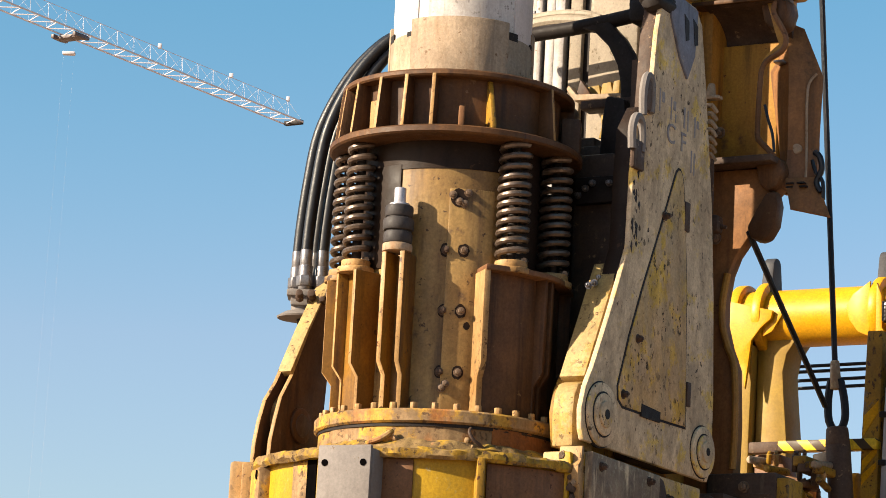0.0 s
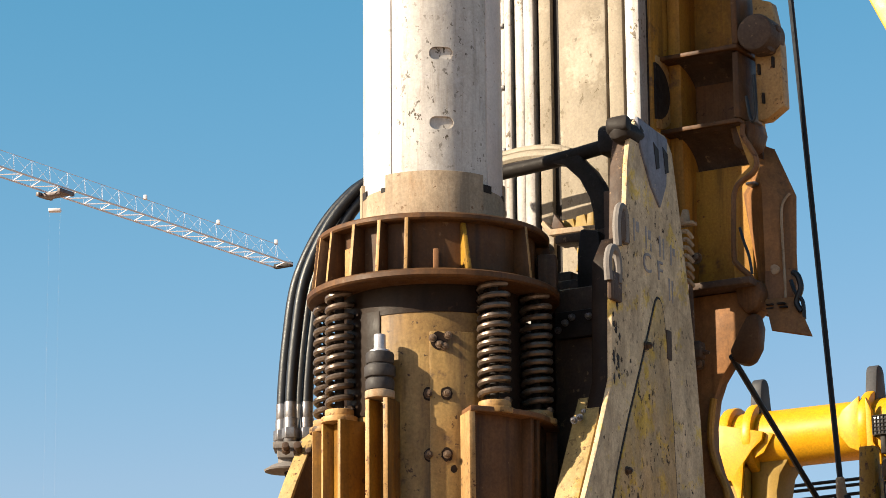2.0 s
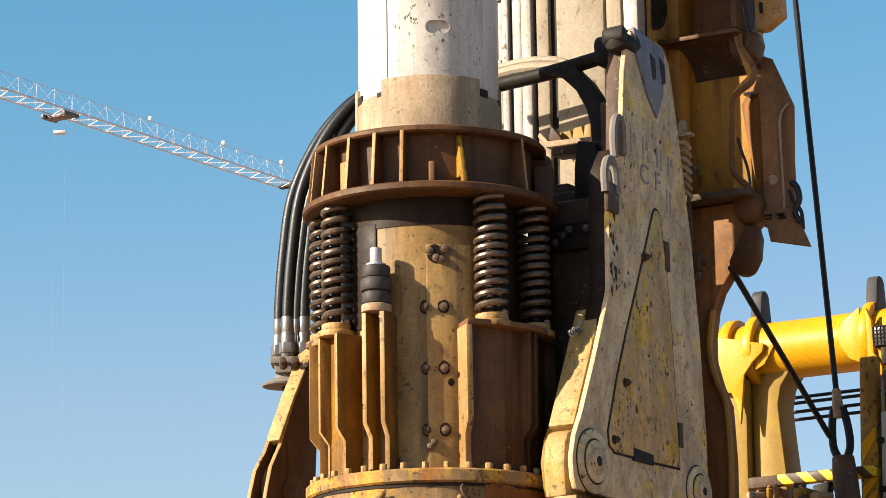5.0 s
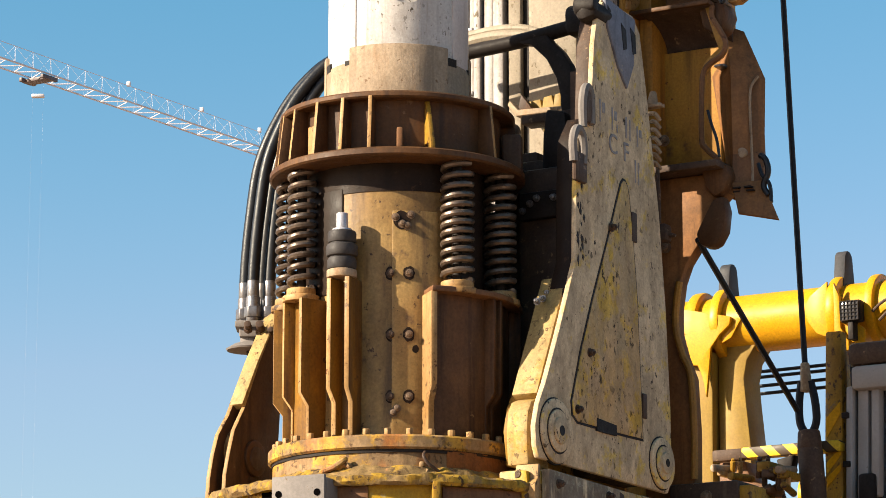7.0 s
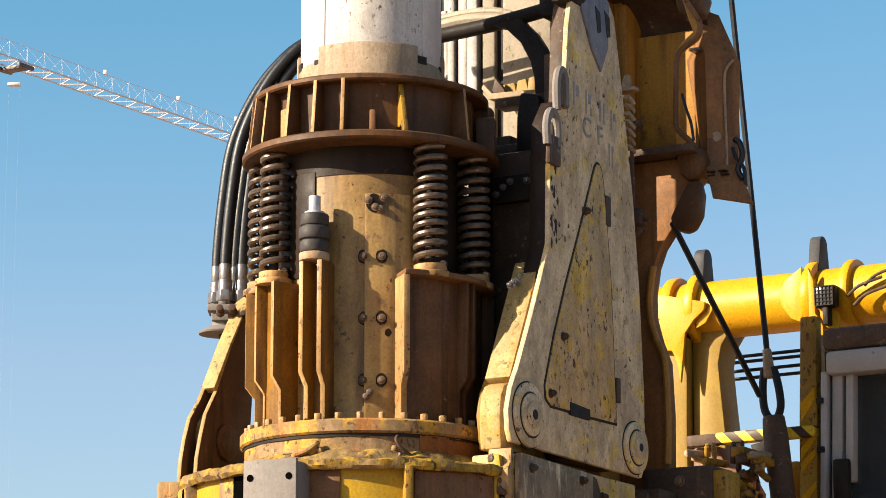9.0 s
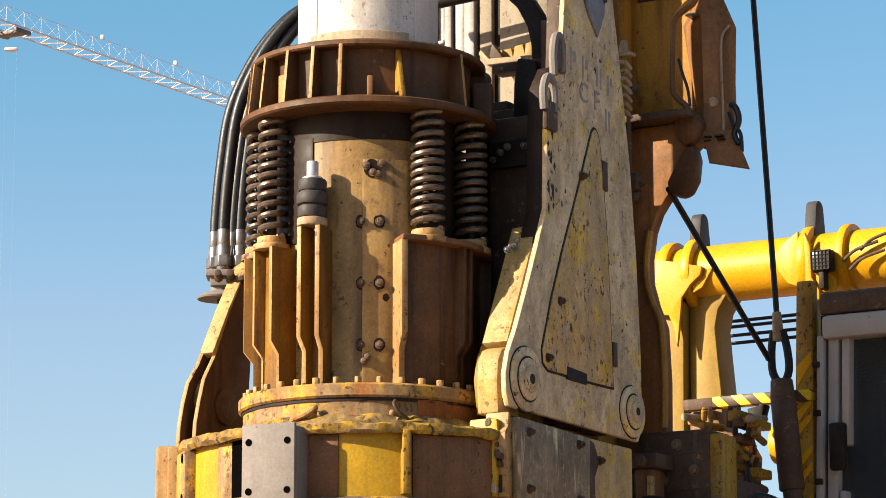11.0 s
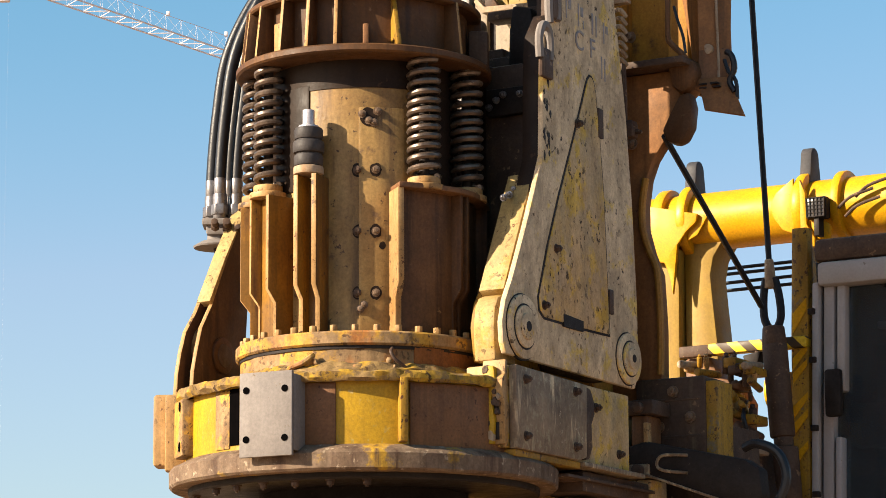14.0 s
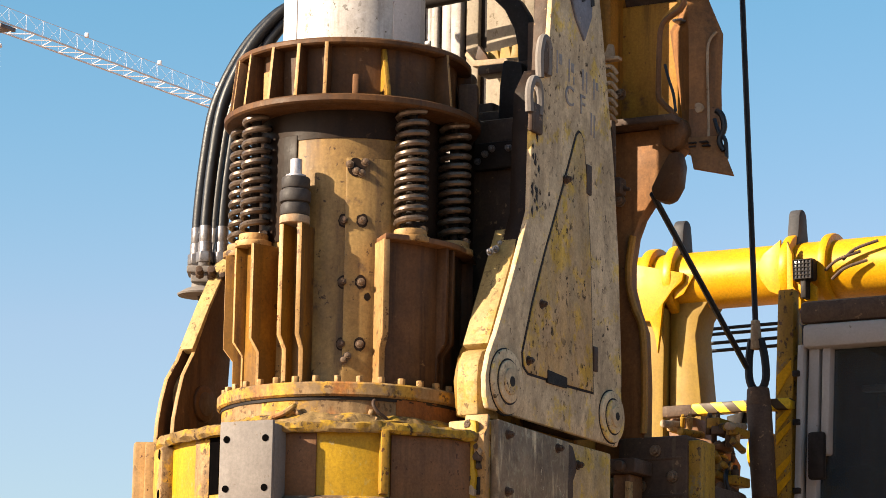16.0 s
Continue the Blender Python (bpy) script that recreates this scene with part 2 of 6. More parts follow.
M_BLACK = worn("oily_black_steel", (0.035, 0.03, 0.026), (0.022, 0.018, 0.016), 0.55, scale=9, spot=(0.09, 0.07, 0.05), spot_at=0.66, bump=0.3, spec=0.10, k0=1.1)
M_DARK = worn("grimy_dark_casting", (0.085, 0.055, 0.036), (0.045, 0.03, 0.022), 0.6, scale=8, spot=(0.17, 0.11, 0.06), spot_at=0.62, streak=(0.11, 0.08, 0.05), streak_at=0.6, bump=0.4, k0=1.5, spec=0.15)
M_SPRING = worn("oily_spring_steel", (0.34, 0.26, 0.19), (0.20, 0.145, 0.10), 0.36, 0.55, scale=20, spot=(0.42, 0.34, 0.26), spot_at=0.60, bump=0.3, k0=0.75, grime=0.5, grime_scale=9, spec=0.5)
M_RUBBER = worn("black_hose_rubber", (0.026, 0.028, 0.034), (0.016, 0.017, 0.021), 0.42, scale=12, spot=(0.08, 0.075, 0.07), spot_at=0.7, bump=0.25, spec=0.32)
M_STEEL = worn("zinc_fitting_steel", (0.55, 0.54, 0.52), (0.40, 0.39, 0.38), 0.35, 0.6, scale=20, spot=(0.2, 0.16, 0.12), spot_at=0.66, spot_scale=90, bump=0.15, k0=0.65, grime=0.35, grime_scale=14)
M_PIN = worn("ground_pin_steel", (0.74, 0.73, 0.74), (0.64, 0.63, 0.64), 0.35, 0.3, scale=14, bump=0.08, k0=0.80)
M_BOLT = worn("dirty_bolt_steel", (0.42, 0.30, 0.20), (0.30, 0.20, 0.12), 0.5, 0.2, scale=30, spot=(0.12, 0.07, 0.04), spot_at=0.6, bump=0.2)
M_PLATE = worn("bare_grey_steel_plate", (0.36, 0.33, 0.29), (0.30, 0.275, 0.245), 0.8, 0.0, scale=6, spot=(0.24, 0.17, 0.10), spot_at=0.66, streak=(0.44, 0.37, 0.25), streak_at=0.66, bump=0.25, k0=0.72, grain=0.12, grime=0.12, grime_scale=9)
M_PAD = worn("scuffed_grey_wear_pad", (0.2, 0.145, 0.088), (0.1, 0.07, 0.042), 0.6, scale=7, spot=(0.36, 0.30, 0.20), spot_at=0.63, spot_scale=20, streak=(0.46, 0.36, 0.21), streak_at=0.545,
              streak_size=(30, 30, 5), bump=0.4, k0=1.65, chip=(0.42, 0.35, 0.22), chip_at=0.535)
M_LUMP = worn("dried_mud_crust", (0.48, 0.32, 0.11), (0.34, 0.22, 0.09), 0.9, scale=14, spot=(0.20, 0.12, 0.05), spot_at=0.60, patch=(0.66, 0.40, 0.04), patch_at=0.49, patch_scale=8, bump=0.9,
               bump_scale=35, k0=0.75, grime=0.55, grime_scale=9, spot_scale=40, chip=(0.08, 0.045, 0.02), chip_at=0.57)
M_BASE = worn("crusted_base_flange_steel", (0.26, 0.19, 0.12), (0.16, 0.10, 0.06), 0.8, scale=9, spot=(0.42, 0.33, 0.22), spot_at=0.60, spot_scale=30, patch=(0.55, 0.33, 0.03), patch_at=0.60,
               patch_scale=4, streak=(0.09, 0.05, 0.03), streak_at=0.54, bump=0.8, bump_scale=40, k0=1.05, grime=0.4, grime_scale=6)
# dustier than the boom paint and dulled further for the legs' shade
M_LEG = worn("dusty_dulled_leg_paint", (0.64, 0.42, 0.05), (0.56, 0.35, 0.08), 0.6, scale=3, spot=RUST, spot_at=0.70, streak=(0.44, 0.28, 0.09), streak_at=0.6, bump=0.1, k0=0.64, grain=0.12, grime=0.20)
M_SHIELD = worn("blue_grey_shield_steel", (0.20, 0.21, 0.25), (0.13, 0.135, 0.16), 0.55, scale=8, spot=(0.3, 0.27, 0.22), spot_at=0.64, streak=(0.08, 0.07, 0.065), streak_at=0.56, bump=0.3, k0=1.1)
M_RUSTO = worn("fresh_orange_rust", (0.40, 0.145, 0.03), (0.26, 0.09, 0.024), 0.8, scale=9, spot=(0.12, 0.05, 0.02), spot_at=0.60, patch=(0.50, 0.28, 0.05), patch_at=0.60, patch_scale=8, bump=0.5, k0=0.95, grime=0.4, grime_scale=7)
M_ROPE = worn("steel_wire_rope", (0.03, 0.035, 0.045), (0.02, 0.022, 0.028), 0.5, 0.3, scale=30, bump=0.5)
M_CAB = worn("pale_grey_cab_paint", (0.52, 0.50, 0.47), (0.42, 0.40, 0.37), 0.45, scale=5, spot=(0.25, 0.2, 0.15), spot_at=0.68, streak=(0.36, 0.33, 0.29), streak_at=0.62, bump=0.1, k0=0.95, grain=0.06)
M_CRANE = worn("white_crane_paint", (0.74, 0.72, 0.72), (0.66, 0.64, 0.64), 0.5, scale=2, bump=0, k0=1.25)
M_CRED = worn("faded_red_crane_paint", (0.30, 0.24, 0.23), (0.24, 0.19, 0.18), 0.5, scale=2, bump=0, k0=0.60)
M_GROUND = worn("dry_sandy_ground", (0.50, 0.34, 0.20), (0.38, 0.25, 0.14), 0.95, scale=0.3, spot=(0.16, 0.12, 0.08), spot_at=0.6, spot_scale=3, patch=(0.40, 0.33, 0.25), patch_at=0.55,
                 patch_scale=0.08, bump=0.6, bump_scale=8, k0=0.92)
M_MARK = worn("faded_blue_grey_stencil_paint", (0.17, 0.17, 0.18), (0.27, 0.25, 0.22), 0.8, scale=30, bump=0.3, k0=1.5)
M_HOLE = worn("black_bolt_hole", (0.006, 0.005, 0.005), (0.004, 0.004, 0.004), 0.9, scale=20, bump=0, spec=0.0)
M_BUFFER = worn("dusty_dark_rubber", (0.075, 0.066, 0.060), (0.045, 0.040, 0.038), 0.6, scale=14, spot=(0.16, 0.14, 0.12), spot_at=0.66, bump=0.2, spec=0.25, k0=0.9)
M_LENS = worn("work_light_lens", (0.10, 0.10, 0.11), (0.16, 0.16, 0.17), 0.2, scale=60, bump=0.1)
M_INNER = worn("dark_cab_trim", (0.11, 0.11, 0.12), (0.07, 0.075, 0.08), 0.7, scale=4, bump=0.1)


def striped(name, a, b, direction, width):
    m = worn(name, a, a, 0.5, scale=5, bump=0.1, k0=1.0)
    t = m.node_tree
    tc = t.nodes.new("ShaderNodeTexCoord")
    d = t.nodes.new("ShaderNodeVectorMath")
    d.operation = "DOT_PRODUCT"
    d.inputs[1].default_value = direction
    t.links.new(tc.outputs["Object"], d.inputs[0])
    f = t.nodes.new("ShaderNodeMath")
    f.operation = "PINGPONG"
    f.inputs[1].default_value = width
    t.links.new(d.outputs["Value"], f.inputs[0])
    g = t.nodes.new("ShaderNodeMath")
    g.operation = "GREATER_THAN"
    g.inputs[1].default_value = width / 2
    t.links.new(f.outputs[0], g.inputs[0])
    x = t.nodes.new("ShaderNodeMix")
    x.data_type = "RGBA"
    old = t.nodes["Principled BSDF"].inputs["Base Color"].links[0].from_socket
    t.links.new(g.outputs[0], x.inputs["Factor"])
    t.links.new(old, x.inputs["A"])
    x.inputs["B"].default_value = (*b, 1)
    t.links.new(x.outputs["Result"], t.nodes["Principled BSDF"].inputs["Base Color"])
    return m


M_STRIPE = striped("yellow_black_warning_paint", (0.82, 0.56, 0.03), (0.05, 0.03, 0.015), (1, 0, 1), 0.05)
M_GLASS = bpy.data.materials.new("tinted_cab_glass")
M_GLASS.use_nodes = True
_g = M_GLASS.node_tree.nodes["Principled BSDF"]
_g.inputs["Base Color"].default_value = (0.25, 0.3, 0.34, 1)
_g.inputs["Roughness"].default_value, _g.inputs["Transmission Weight"].default_value, _g.inputs["IOR"].default_value = 0.04, 0.9, 1.45

# ---- building helpers: rig space is x across the rig, y away from the drill axis towards the machine, z up ----
RIG = pose(-0.05, 0, 0, 0, 0, -30)
AXIS = pose(-0.05, 0, 0)
SPACE = {}


def thing(name, base, label, category, group="", kind="", space=RIG):
    ob = new(name)
    ob.empty_display_size = 0.1
    SPACE[ob] = (space, space @ Matrix.Translation(base))
    ob.matrix_basis = SPACE[ob][1]
    return tagged(ob, label, category, group, kind)


def mesh_of(name, bm, material, angle=35):
    me = bpy.data.meshes.new(name)
    bmesh.ops.recalc_face_normals(bm, faces=bm.faces[:])
    bm.to_mesh(me)
    bm.free()
    for p in me.polygons:
        p.use_smooth = True
    me.set_sharp_from_angle(angle=radians(angle))
    me.materials.append(material)
    return me


def part(name, bm, material, parent, label="", kind=""):
    """Links a bmesh, given in the thing's space, as one mesh under a thing or a part."""
    space, own = SPACE[parent]
    bm.transform(own.inverted() @ space)
    ob = new(name, mesh_of(name, bm, material))
    ob.parent = parent
    SPACE[ob] = (space, own)
    return tagged(ob, label, "", "", kind)


def piece(name, me, parent, at, label=""):
    """An object on shared mesh data, at a pose in the thing's space."""
    space, own = SPACE[parent]
    ob = new(name, me)
    ob.parent = parent
    ob.matrix_basis = own.inverted() @ space @ at
    return tagged(ob, label)


def lit_rims(me, material):
    """Shaded paint on a flat plate's broad sides; its rims keep the sunlit paint."""
    me.materials.append(material)
    for f in me.polygons:
        if abs(f.normal.x) > 0.5:
            f.material_index = 1
    return me


def B():
    return bmesh.new()


def add(bm, tmp):
    me = bpy.data.meshes.new("tmp")
    tmp.to_mesh(me)
    tmp.free()
    bm.from_mesh(me)
    bpy.data.meshes.remove(me)
    return bm


def soften(t, width, seg=2, angle=40):
    if width:
        es = [e for e in t.edges if len(e.link_faces) == 2 and e.calc_face_angle(0) > radians(angle)]
        bmesh.ops.bevel(t, geom=es, offset=width, segments=seg, affect="EDGES", profile=0.5, clamp_overlap=True)


def box(bm, x0, x1, y0, y1, z0, z1, bevel=0.004, m=None):
    t = bmesh.new()
    bmesh.ops.create_cube(t, size=1)
    t.transform(Matrix.Translation(((x0 + x1) / 2, (y0 + y1) / 2, (z0 + z1) / 2)) @ Matrix.Diagonal((x1 - x0, y1 - y0, z1 - z0, 1)))
    soften(t, bevel)
    if m:
        t.transform(m)
    return add(bm, t)


def prism(bm, pts, lo, hi, plane="x", bevel=0.004, m=None):
    """A plate with an outline of (a, z) points, between lo and hi along x or y, or of (x, y) points along z."""
    t = bmesh.new()
    at = {"x": lambda a, b, c: (c, a, b), "y": lambda a, b, c: (a, c, b), "z": lambda a, b, c: (a, b, c)}[plane]
    v0 = [t.verts.new(at(a, b, lo)) for a, b in pts]
    v1 = [t.verts.new(at(a, b, hi)) for a, b in pts]
    t.faces.new(v0), t.faces.new(v1[::-1])
    for i in range(len(pts)):
        j = (i + 1) % len(pts)
        t.faces.new((v0[i], v0[j], v1[j], v1[i]))
    bmesh.ops.recalc_face_normals(t, faces=t.faces[:])
    soften(t, bevel)
    if m:
        t.transform(m)
    return add(bm, t)


def cyl(bm, p0, p1, r0, r1=None, seg=24, bevel=0.0):
    t = bmesh.new()
    p0, p1 = Vector(p0), Vector(p1)
    d = p1 - p0
    bmesh.ops.create_cone(t, cap_ends=True, segments=seg, radius1=r0, radius2=r0 if r1 is None else r1, depth=d.length)
    soften(t, bevel, 2, 50)
    t.transform(Matrix.Translation((p0 + p1) / 2) @ d.to_track_quat("Z", "Y").to_matrix().to_4x4())
    return add(bm, t)


def lathe(bm, prof, seg=96, rough=0.0, seed=0, freq=5.0):
    """A solid of revolution round the drill axis, from a closed profile of (r, z)."""
    t = bmesh.new()
    rings = []
    for i in range(seg):
        a = 2 * math.pi * i / seg
        ring = []
        for j, (r, z) in enumerate(prof):
            d = rough * (noise.noise(Vector((math.cos(a) * freq, math.sin(a) * freq, j * 1.7 + seed))) + 0.6 * noise.noise(Vector((math.cos(a) * freq * 3.1, math.sin(a) * freq * 3.1, j * 2.3 + seed)))) if rough else 0
            ring.append(t.verts.new(((r + d) * math.sin(a), -(r + d) * math.cos(a), z + d * 0.6)))
        rings.append(ring)
    for i in range(seg):
        p, q = rings[i], rings[(i + 1) % seg]
        for j in range(len(prof)):
            k = (j + 1) % len(prof)
            t.faces.new((p[j], q[j], q[k], p[k]))
    return add(bm, t)


def sweep(bm, pts, r, seg=10, smooth=4, closed_ends=True):
    """A round bar or hose through points."""
    pts = [Vector(p) for p in pts]
    if smooth > 1 and len(pts) > 2:
        fine = []
        for i in range(len(pts) - 1):
            a, b = pts[i], pts[i + 1]
            p0, p3 = pts[max(i - 1, 0)], pts[min(i + 2, len(pts) - 1)]
            for s in range(smooth):
                u = s / smooth
                fine.append(0.5 * (2 * a + (b - p0) * u + (2 * p0 - 5 * a + 4 * b - p3) * u * u + (3 * a - p0 - 3 * b + p3) * u ** 3))
        pts = fine + [pts[-1]]
    t = bmesh.new()
    rings = []
    side = None
    for i, p in enumerate(pts):
        d = (pts[min(i + 1, len(pts) - 1)] - pts[max(i - 1, 0)]).normalized()
        if side is None:
            side = d.orthogonal().normalized()
        side = (side - d * side.dot(d)).normalized()
        up = d.cross(side)
        rings.append([t.verts.new(p + r * (math.cos(2 * math.pi * k / seg) * side + math.sin(2 * math.pi * k / seg) * up)) for k in range(seg)])
    for a, b in zip(rings, rings[1:]):
        for k in range(seg):
            t.faces.new((a[k], a[(k + 1) % seg], b[(k + 1) % seg], b[k]))
    if closed_ends:
        t.faces.new(rings[0][::-1]), t.faces.new(rings[-1])
    return add(bm, t)


def pol(r, a):
    """A place round the drill axis in rig space; a = 0 faces the front of the scene, positive towards +x of the world."""
    a = radians(a + 30)
    return r * math.sin(a), -r * math.cos(a)


def turned(r, a, z):
    """A pose at that place whose -y looks outwards."""
    x, y = pol(r, a)
    return pose(x, y, z, 0, 0, a + 30)


def hexbolt(r, h, material, name="bolt_head"):
    bm = B()
    cyl(bm, (0, 0, 0), (0, 0, h * 0.25), r * 1.35, seg=12)
    cyl(bm, (0, 0, h * 0.25), (0, 0, h), r, seg=6, bevel=r * 0.12)
    cyl(bm, (0, 0, h), (0, 0, h * 1.3), r * 0.45, seg=8)
    return mesh_of(name, bm, material)


BOLT_S = hexbolt(0.011, 0.022, M_BOLT)
BOLT_F = mesh_of("bolt_head", cyl(B(), (0, 0, 0), (0, 0, 0.024), 0.0135, seg=6, bevel=0.002), M_EDGE)
BOLT_M = hexbolt(0.017, 0.024, M_BOLT)
BOLT_D = hexbolt(0.013, 0.020, M_DARK)
BOLT_Z = hexbolt(0.010, 0.018, M_STEEL)
OUT = pose(0, 0, 0, 90)

# ---- ground ----
bm = B()
bmesh.ops.create_grid(bm, x_segments=60, y_segments=60, size=2500)
for v in bm.verts:
    d = v.co.length
    v.co.z = 0 if d < 120 else min(2.0, (d - 120) * 0.002) * noise.noise(v.co * 0.004)
ground = new("ground", mesh_of("ground", bm, M_GROUND))
tagged(ground, "dry sandy building-site ground", "ground", kind="structure")

# ---- rotary drive head ----
head = thing("rotary_drive", (0, 0, 2.6), "rusty ochre drive head with coil springs and bolted yellow drum", "drill head")

# upper ring: lower flange, web, top plate, ribs
ring = part("upper_ring", lathe(lathe(B(), [(0.285, 4.072), (0.452, 4.072), (0.460, 4.078), (0.460, 4.096), (0.452, 4.102), (0.285, 4.102)], 120),
            [(0.27, 4.10), (0.372, 4.10), (0.372, 4.29), (0.27, 4.29)], 120), M_RING, head, "rust-brown ring with welded ribs")
part("top_plate", lathe(B(), [(0.275, 4.288), (0.418, 4.288), (0.424, 4.294), (0.424, 4.306), (0.418, 4.312), (0.275, 4.312)], 120), M_RING, ring)
bm = B()
prism(bm, [(-0.424, 4.296), (-0.368, 4.296), (-0.368, 4.10), (-0.445, 4.10)], -0.007, 0.007, "x", 0.002)
RIB = lit_rims(mesh_of("ring_rib", bm, M_EDGE), M_RING)
for a in (-88, -73, -58.5, -41, -26, -12, 52, 95, 115, 140, 165, 190, 215, 240):
    piece("ring_rib", RIB, ring, turned(0, a, 0))
bm = B()
prism(bm, [(-0.385, 4.285), (-0.368, 4.285), (-0.368, 4.10), (-0.450, 4.10), (-0.450, 4.12), (-0.418, 4.20)], -0.008, 0.008, "x", 0.002)
piece("ring_gusset", mesh_of("ring_gusset", bm, M_YEL), ring, turned(0, 17, 0), "tapered yellow gusset plate")
bm = B()
box(bm, -0.010, 0.010, -0.44, -0.368, 4.10, 4.175, 0.004)
piece("ring_stub", mesh_of("ring_stub", bm, M_RIB), ring, turned(0, 2, 0))
bm = B()
box(bm, -0.03, 0.03, -0.40, -0.37, 4.10, 4.22, 0.004)
piece("ring_block", mesh_of("ring_block", bm, M_EDGE), ring, turned(0, -47, 0))
bm = B()
box(bm, -0.035, 0.035, -0.452, -0.38, 4.10, 4.24, 0.012)
piece("ring_bracket", mesh_of("ring_bracket", bm, M_DARK), ring, turned(0, 84, 0))
part("seal_sleeve", lathe(B(), [(0.268, 4.30), (0.292, 4.30), (0.292, 4.335), (0.268, 4.335)], 96), M_COLLAR, head)

# housing tube
housing = part("housing", lathe(B(), [(0.27, 3.05), (0.33, 3.05), (0.33, 4.072), (0.27, 4.072)], 128), M_HOUSE, head, "grease-streaked tan housing tube")
# sleeve ends at the ring's shadow line; that shadow is in its colour
part("housing_skirt", lathe(B(), [(0.30, 3.972), (0.3335, 3.972), (0.3345, 4.074), (0.30, 4.074)], 128), M_GREASE_SHADE, head, "greasy upper sleeve darkened for the ring's shadow")
bm = B()
prism(bm, [(math.sin(radians(a)) * 0.337, -math.cos(radians(a)) * 0.337) for a in range(-2, 27, 2)] + [(math.sin(radians(a)) * 0.32, -math.cos(radians(a)) * 0.32) for a in range(26, -3, -2)],
      3.10, 3.90, "z", 0.002, pose(0, 0, 0, 0, 0, 30))
part("cover_plate", bm, M_HOUSE, housing)
# dark sheet in place of the shadow left of the guide pin
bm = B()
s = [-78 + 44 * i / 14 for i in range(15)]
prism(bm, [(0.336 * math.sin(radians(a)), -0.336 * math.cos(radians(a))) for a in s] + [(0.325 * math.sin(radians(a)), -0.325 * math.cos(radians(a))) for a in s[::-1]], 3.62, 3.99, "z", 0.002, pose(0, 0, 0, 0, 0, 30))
part("grease_shield", bm, M_GREASE_SHADE, housing, "black curved sheet standing in for shade behind springs")
# second dark sheet, for the shade between the right-hand springs
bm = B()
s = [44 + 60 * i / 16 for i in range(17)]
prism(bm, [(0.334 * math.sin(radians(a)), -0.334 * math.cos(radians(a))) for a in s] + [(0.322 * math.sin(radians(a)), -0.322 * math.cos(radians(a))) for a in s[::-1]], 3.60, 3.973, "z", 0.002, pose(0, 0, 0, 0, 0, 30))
part("grease_shield", bm, M_GREASE_SHADE, housing, "black curved sheet standing in for shade behind springs")
random.seed(12)
for a, z, r in ((8, 3.243, 0.021), (-2.5, 3.243, 0.020), (8, 3.46, 0.021), (-2.5, 3.46, 0.020), (8, 3.677, 0.021), (-2.5, 3.677, 0.022), (4, 3.865, 0.030), (12, 3.41, 0.012), (1, 3.19, 0.018)):
    bm = B()
    pts = [(r * (0.9 + 0.2 * random.random()) * math.cos(math.pi * i / 9), 1.15 * r * (0.9 + 0.2 * random.random()) * math.sin(math.pi * i / 9)) for i in range(18)]
    prism(bm, pts, -0.010, 0.0015, "z", 0)
    piece("grease_smear", mesh_of("grease_smear", bm, M_GREASE_SHADE), housing, turned(0.3375 if a > 3 else 0.330, a, z) @ OUT)
for z in (3.243, 3.46, 3.677):
    piece("bolt_head", BOLT_S, housing, turned(0.338, 8, z) @ OUT)
    piece("bolt_head", BOLT_D, housing, turned(0.330, -2.5, z) @ OUT)
for a, z in ((0, 3.875), (9, 3.885), (4, 3.852), (7, 3.845), (1, 3.20), (-1, 3.185)):
    piece("bolt_head", BOLT_S, housing, turned(0.336, a, z) @ OUT)

# spring posts: pairs of kinked radial plates with a face between and a cap
bm = B()
KINK = [(-0.325, 3.09), (-0.405, 3.09), (-0.405, 3.22), (-0.44, 3.265), (-0.44, 3.60), (-0.325, 3.60)]
prism(bm, KINK, -0.008, 0.008, "x", 0.002)
POST = lit_rims(mesh_of("post_plate", bm, M_EDGE), M_OCHRE)
bm = B()
prism(bm, [(y * 0.995, z if z < 3.5 else 3.652) for y, z in KINK], -0.009, 0.009, "x", 0.002)
LEG = lit_rims(mesh_of("leg_plate", bm, M_EDGE), M_OCHRE)


# sunlit and shaded copies of the post plate, the light put into paint
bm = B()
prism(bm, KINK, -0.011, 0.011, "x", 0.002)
POST_LIT = mesh_of("post_plate", bm, M_EDGE)
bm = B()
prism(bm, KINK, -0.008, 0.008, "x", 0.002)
POST_SHADED = mesh_of("post_plate", bm, M_POST)


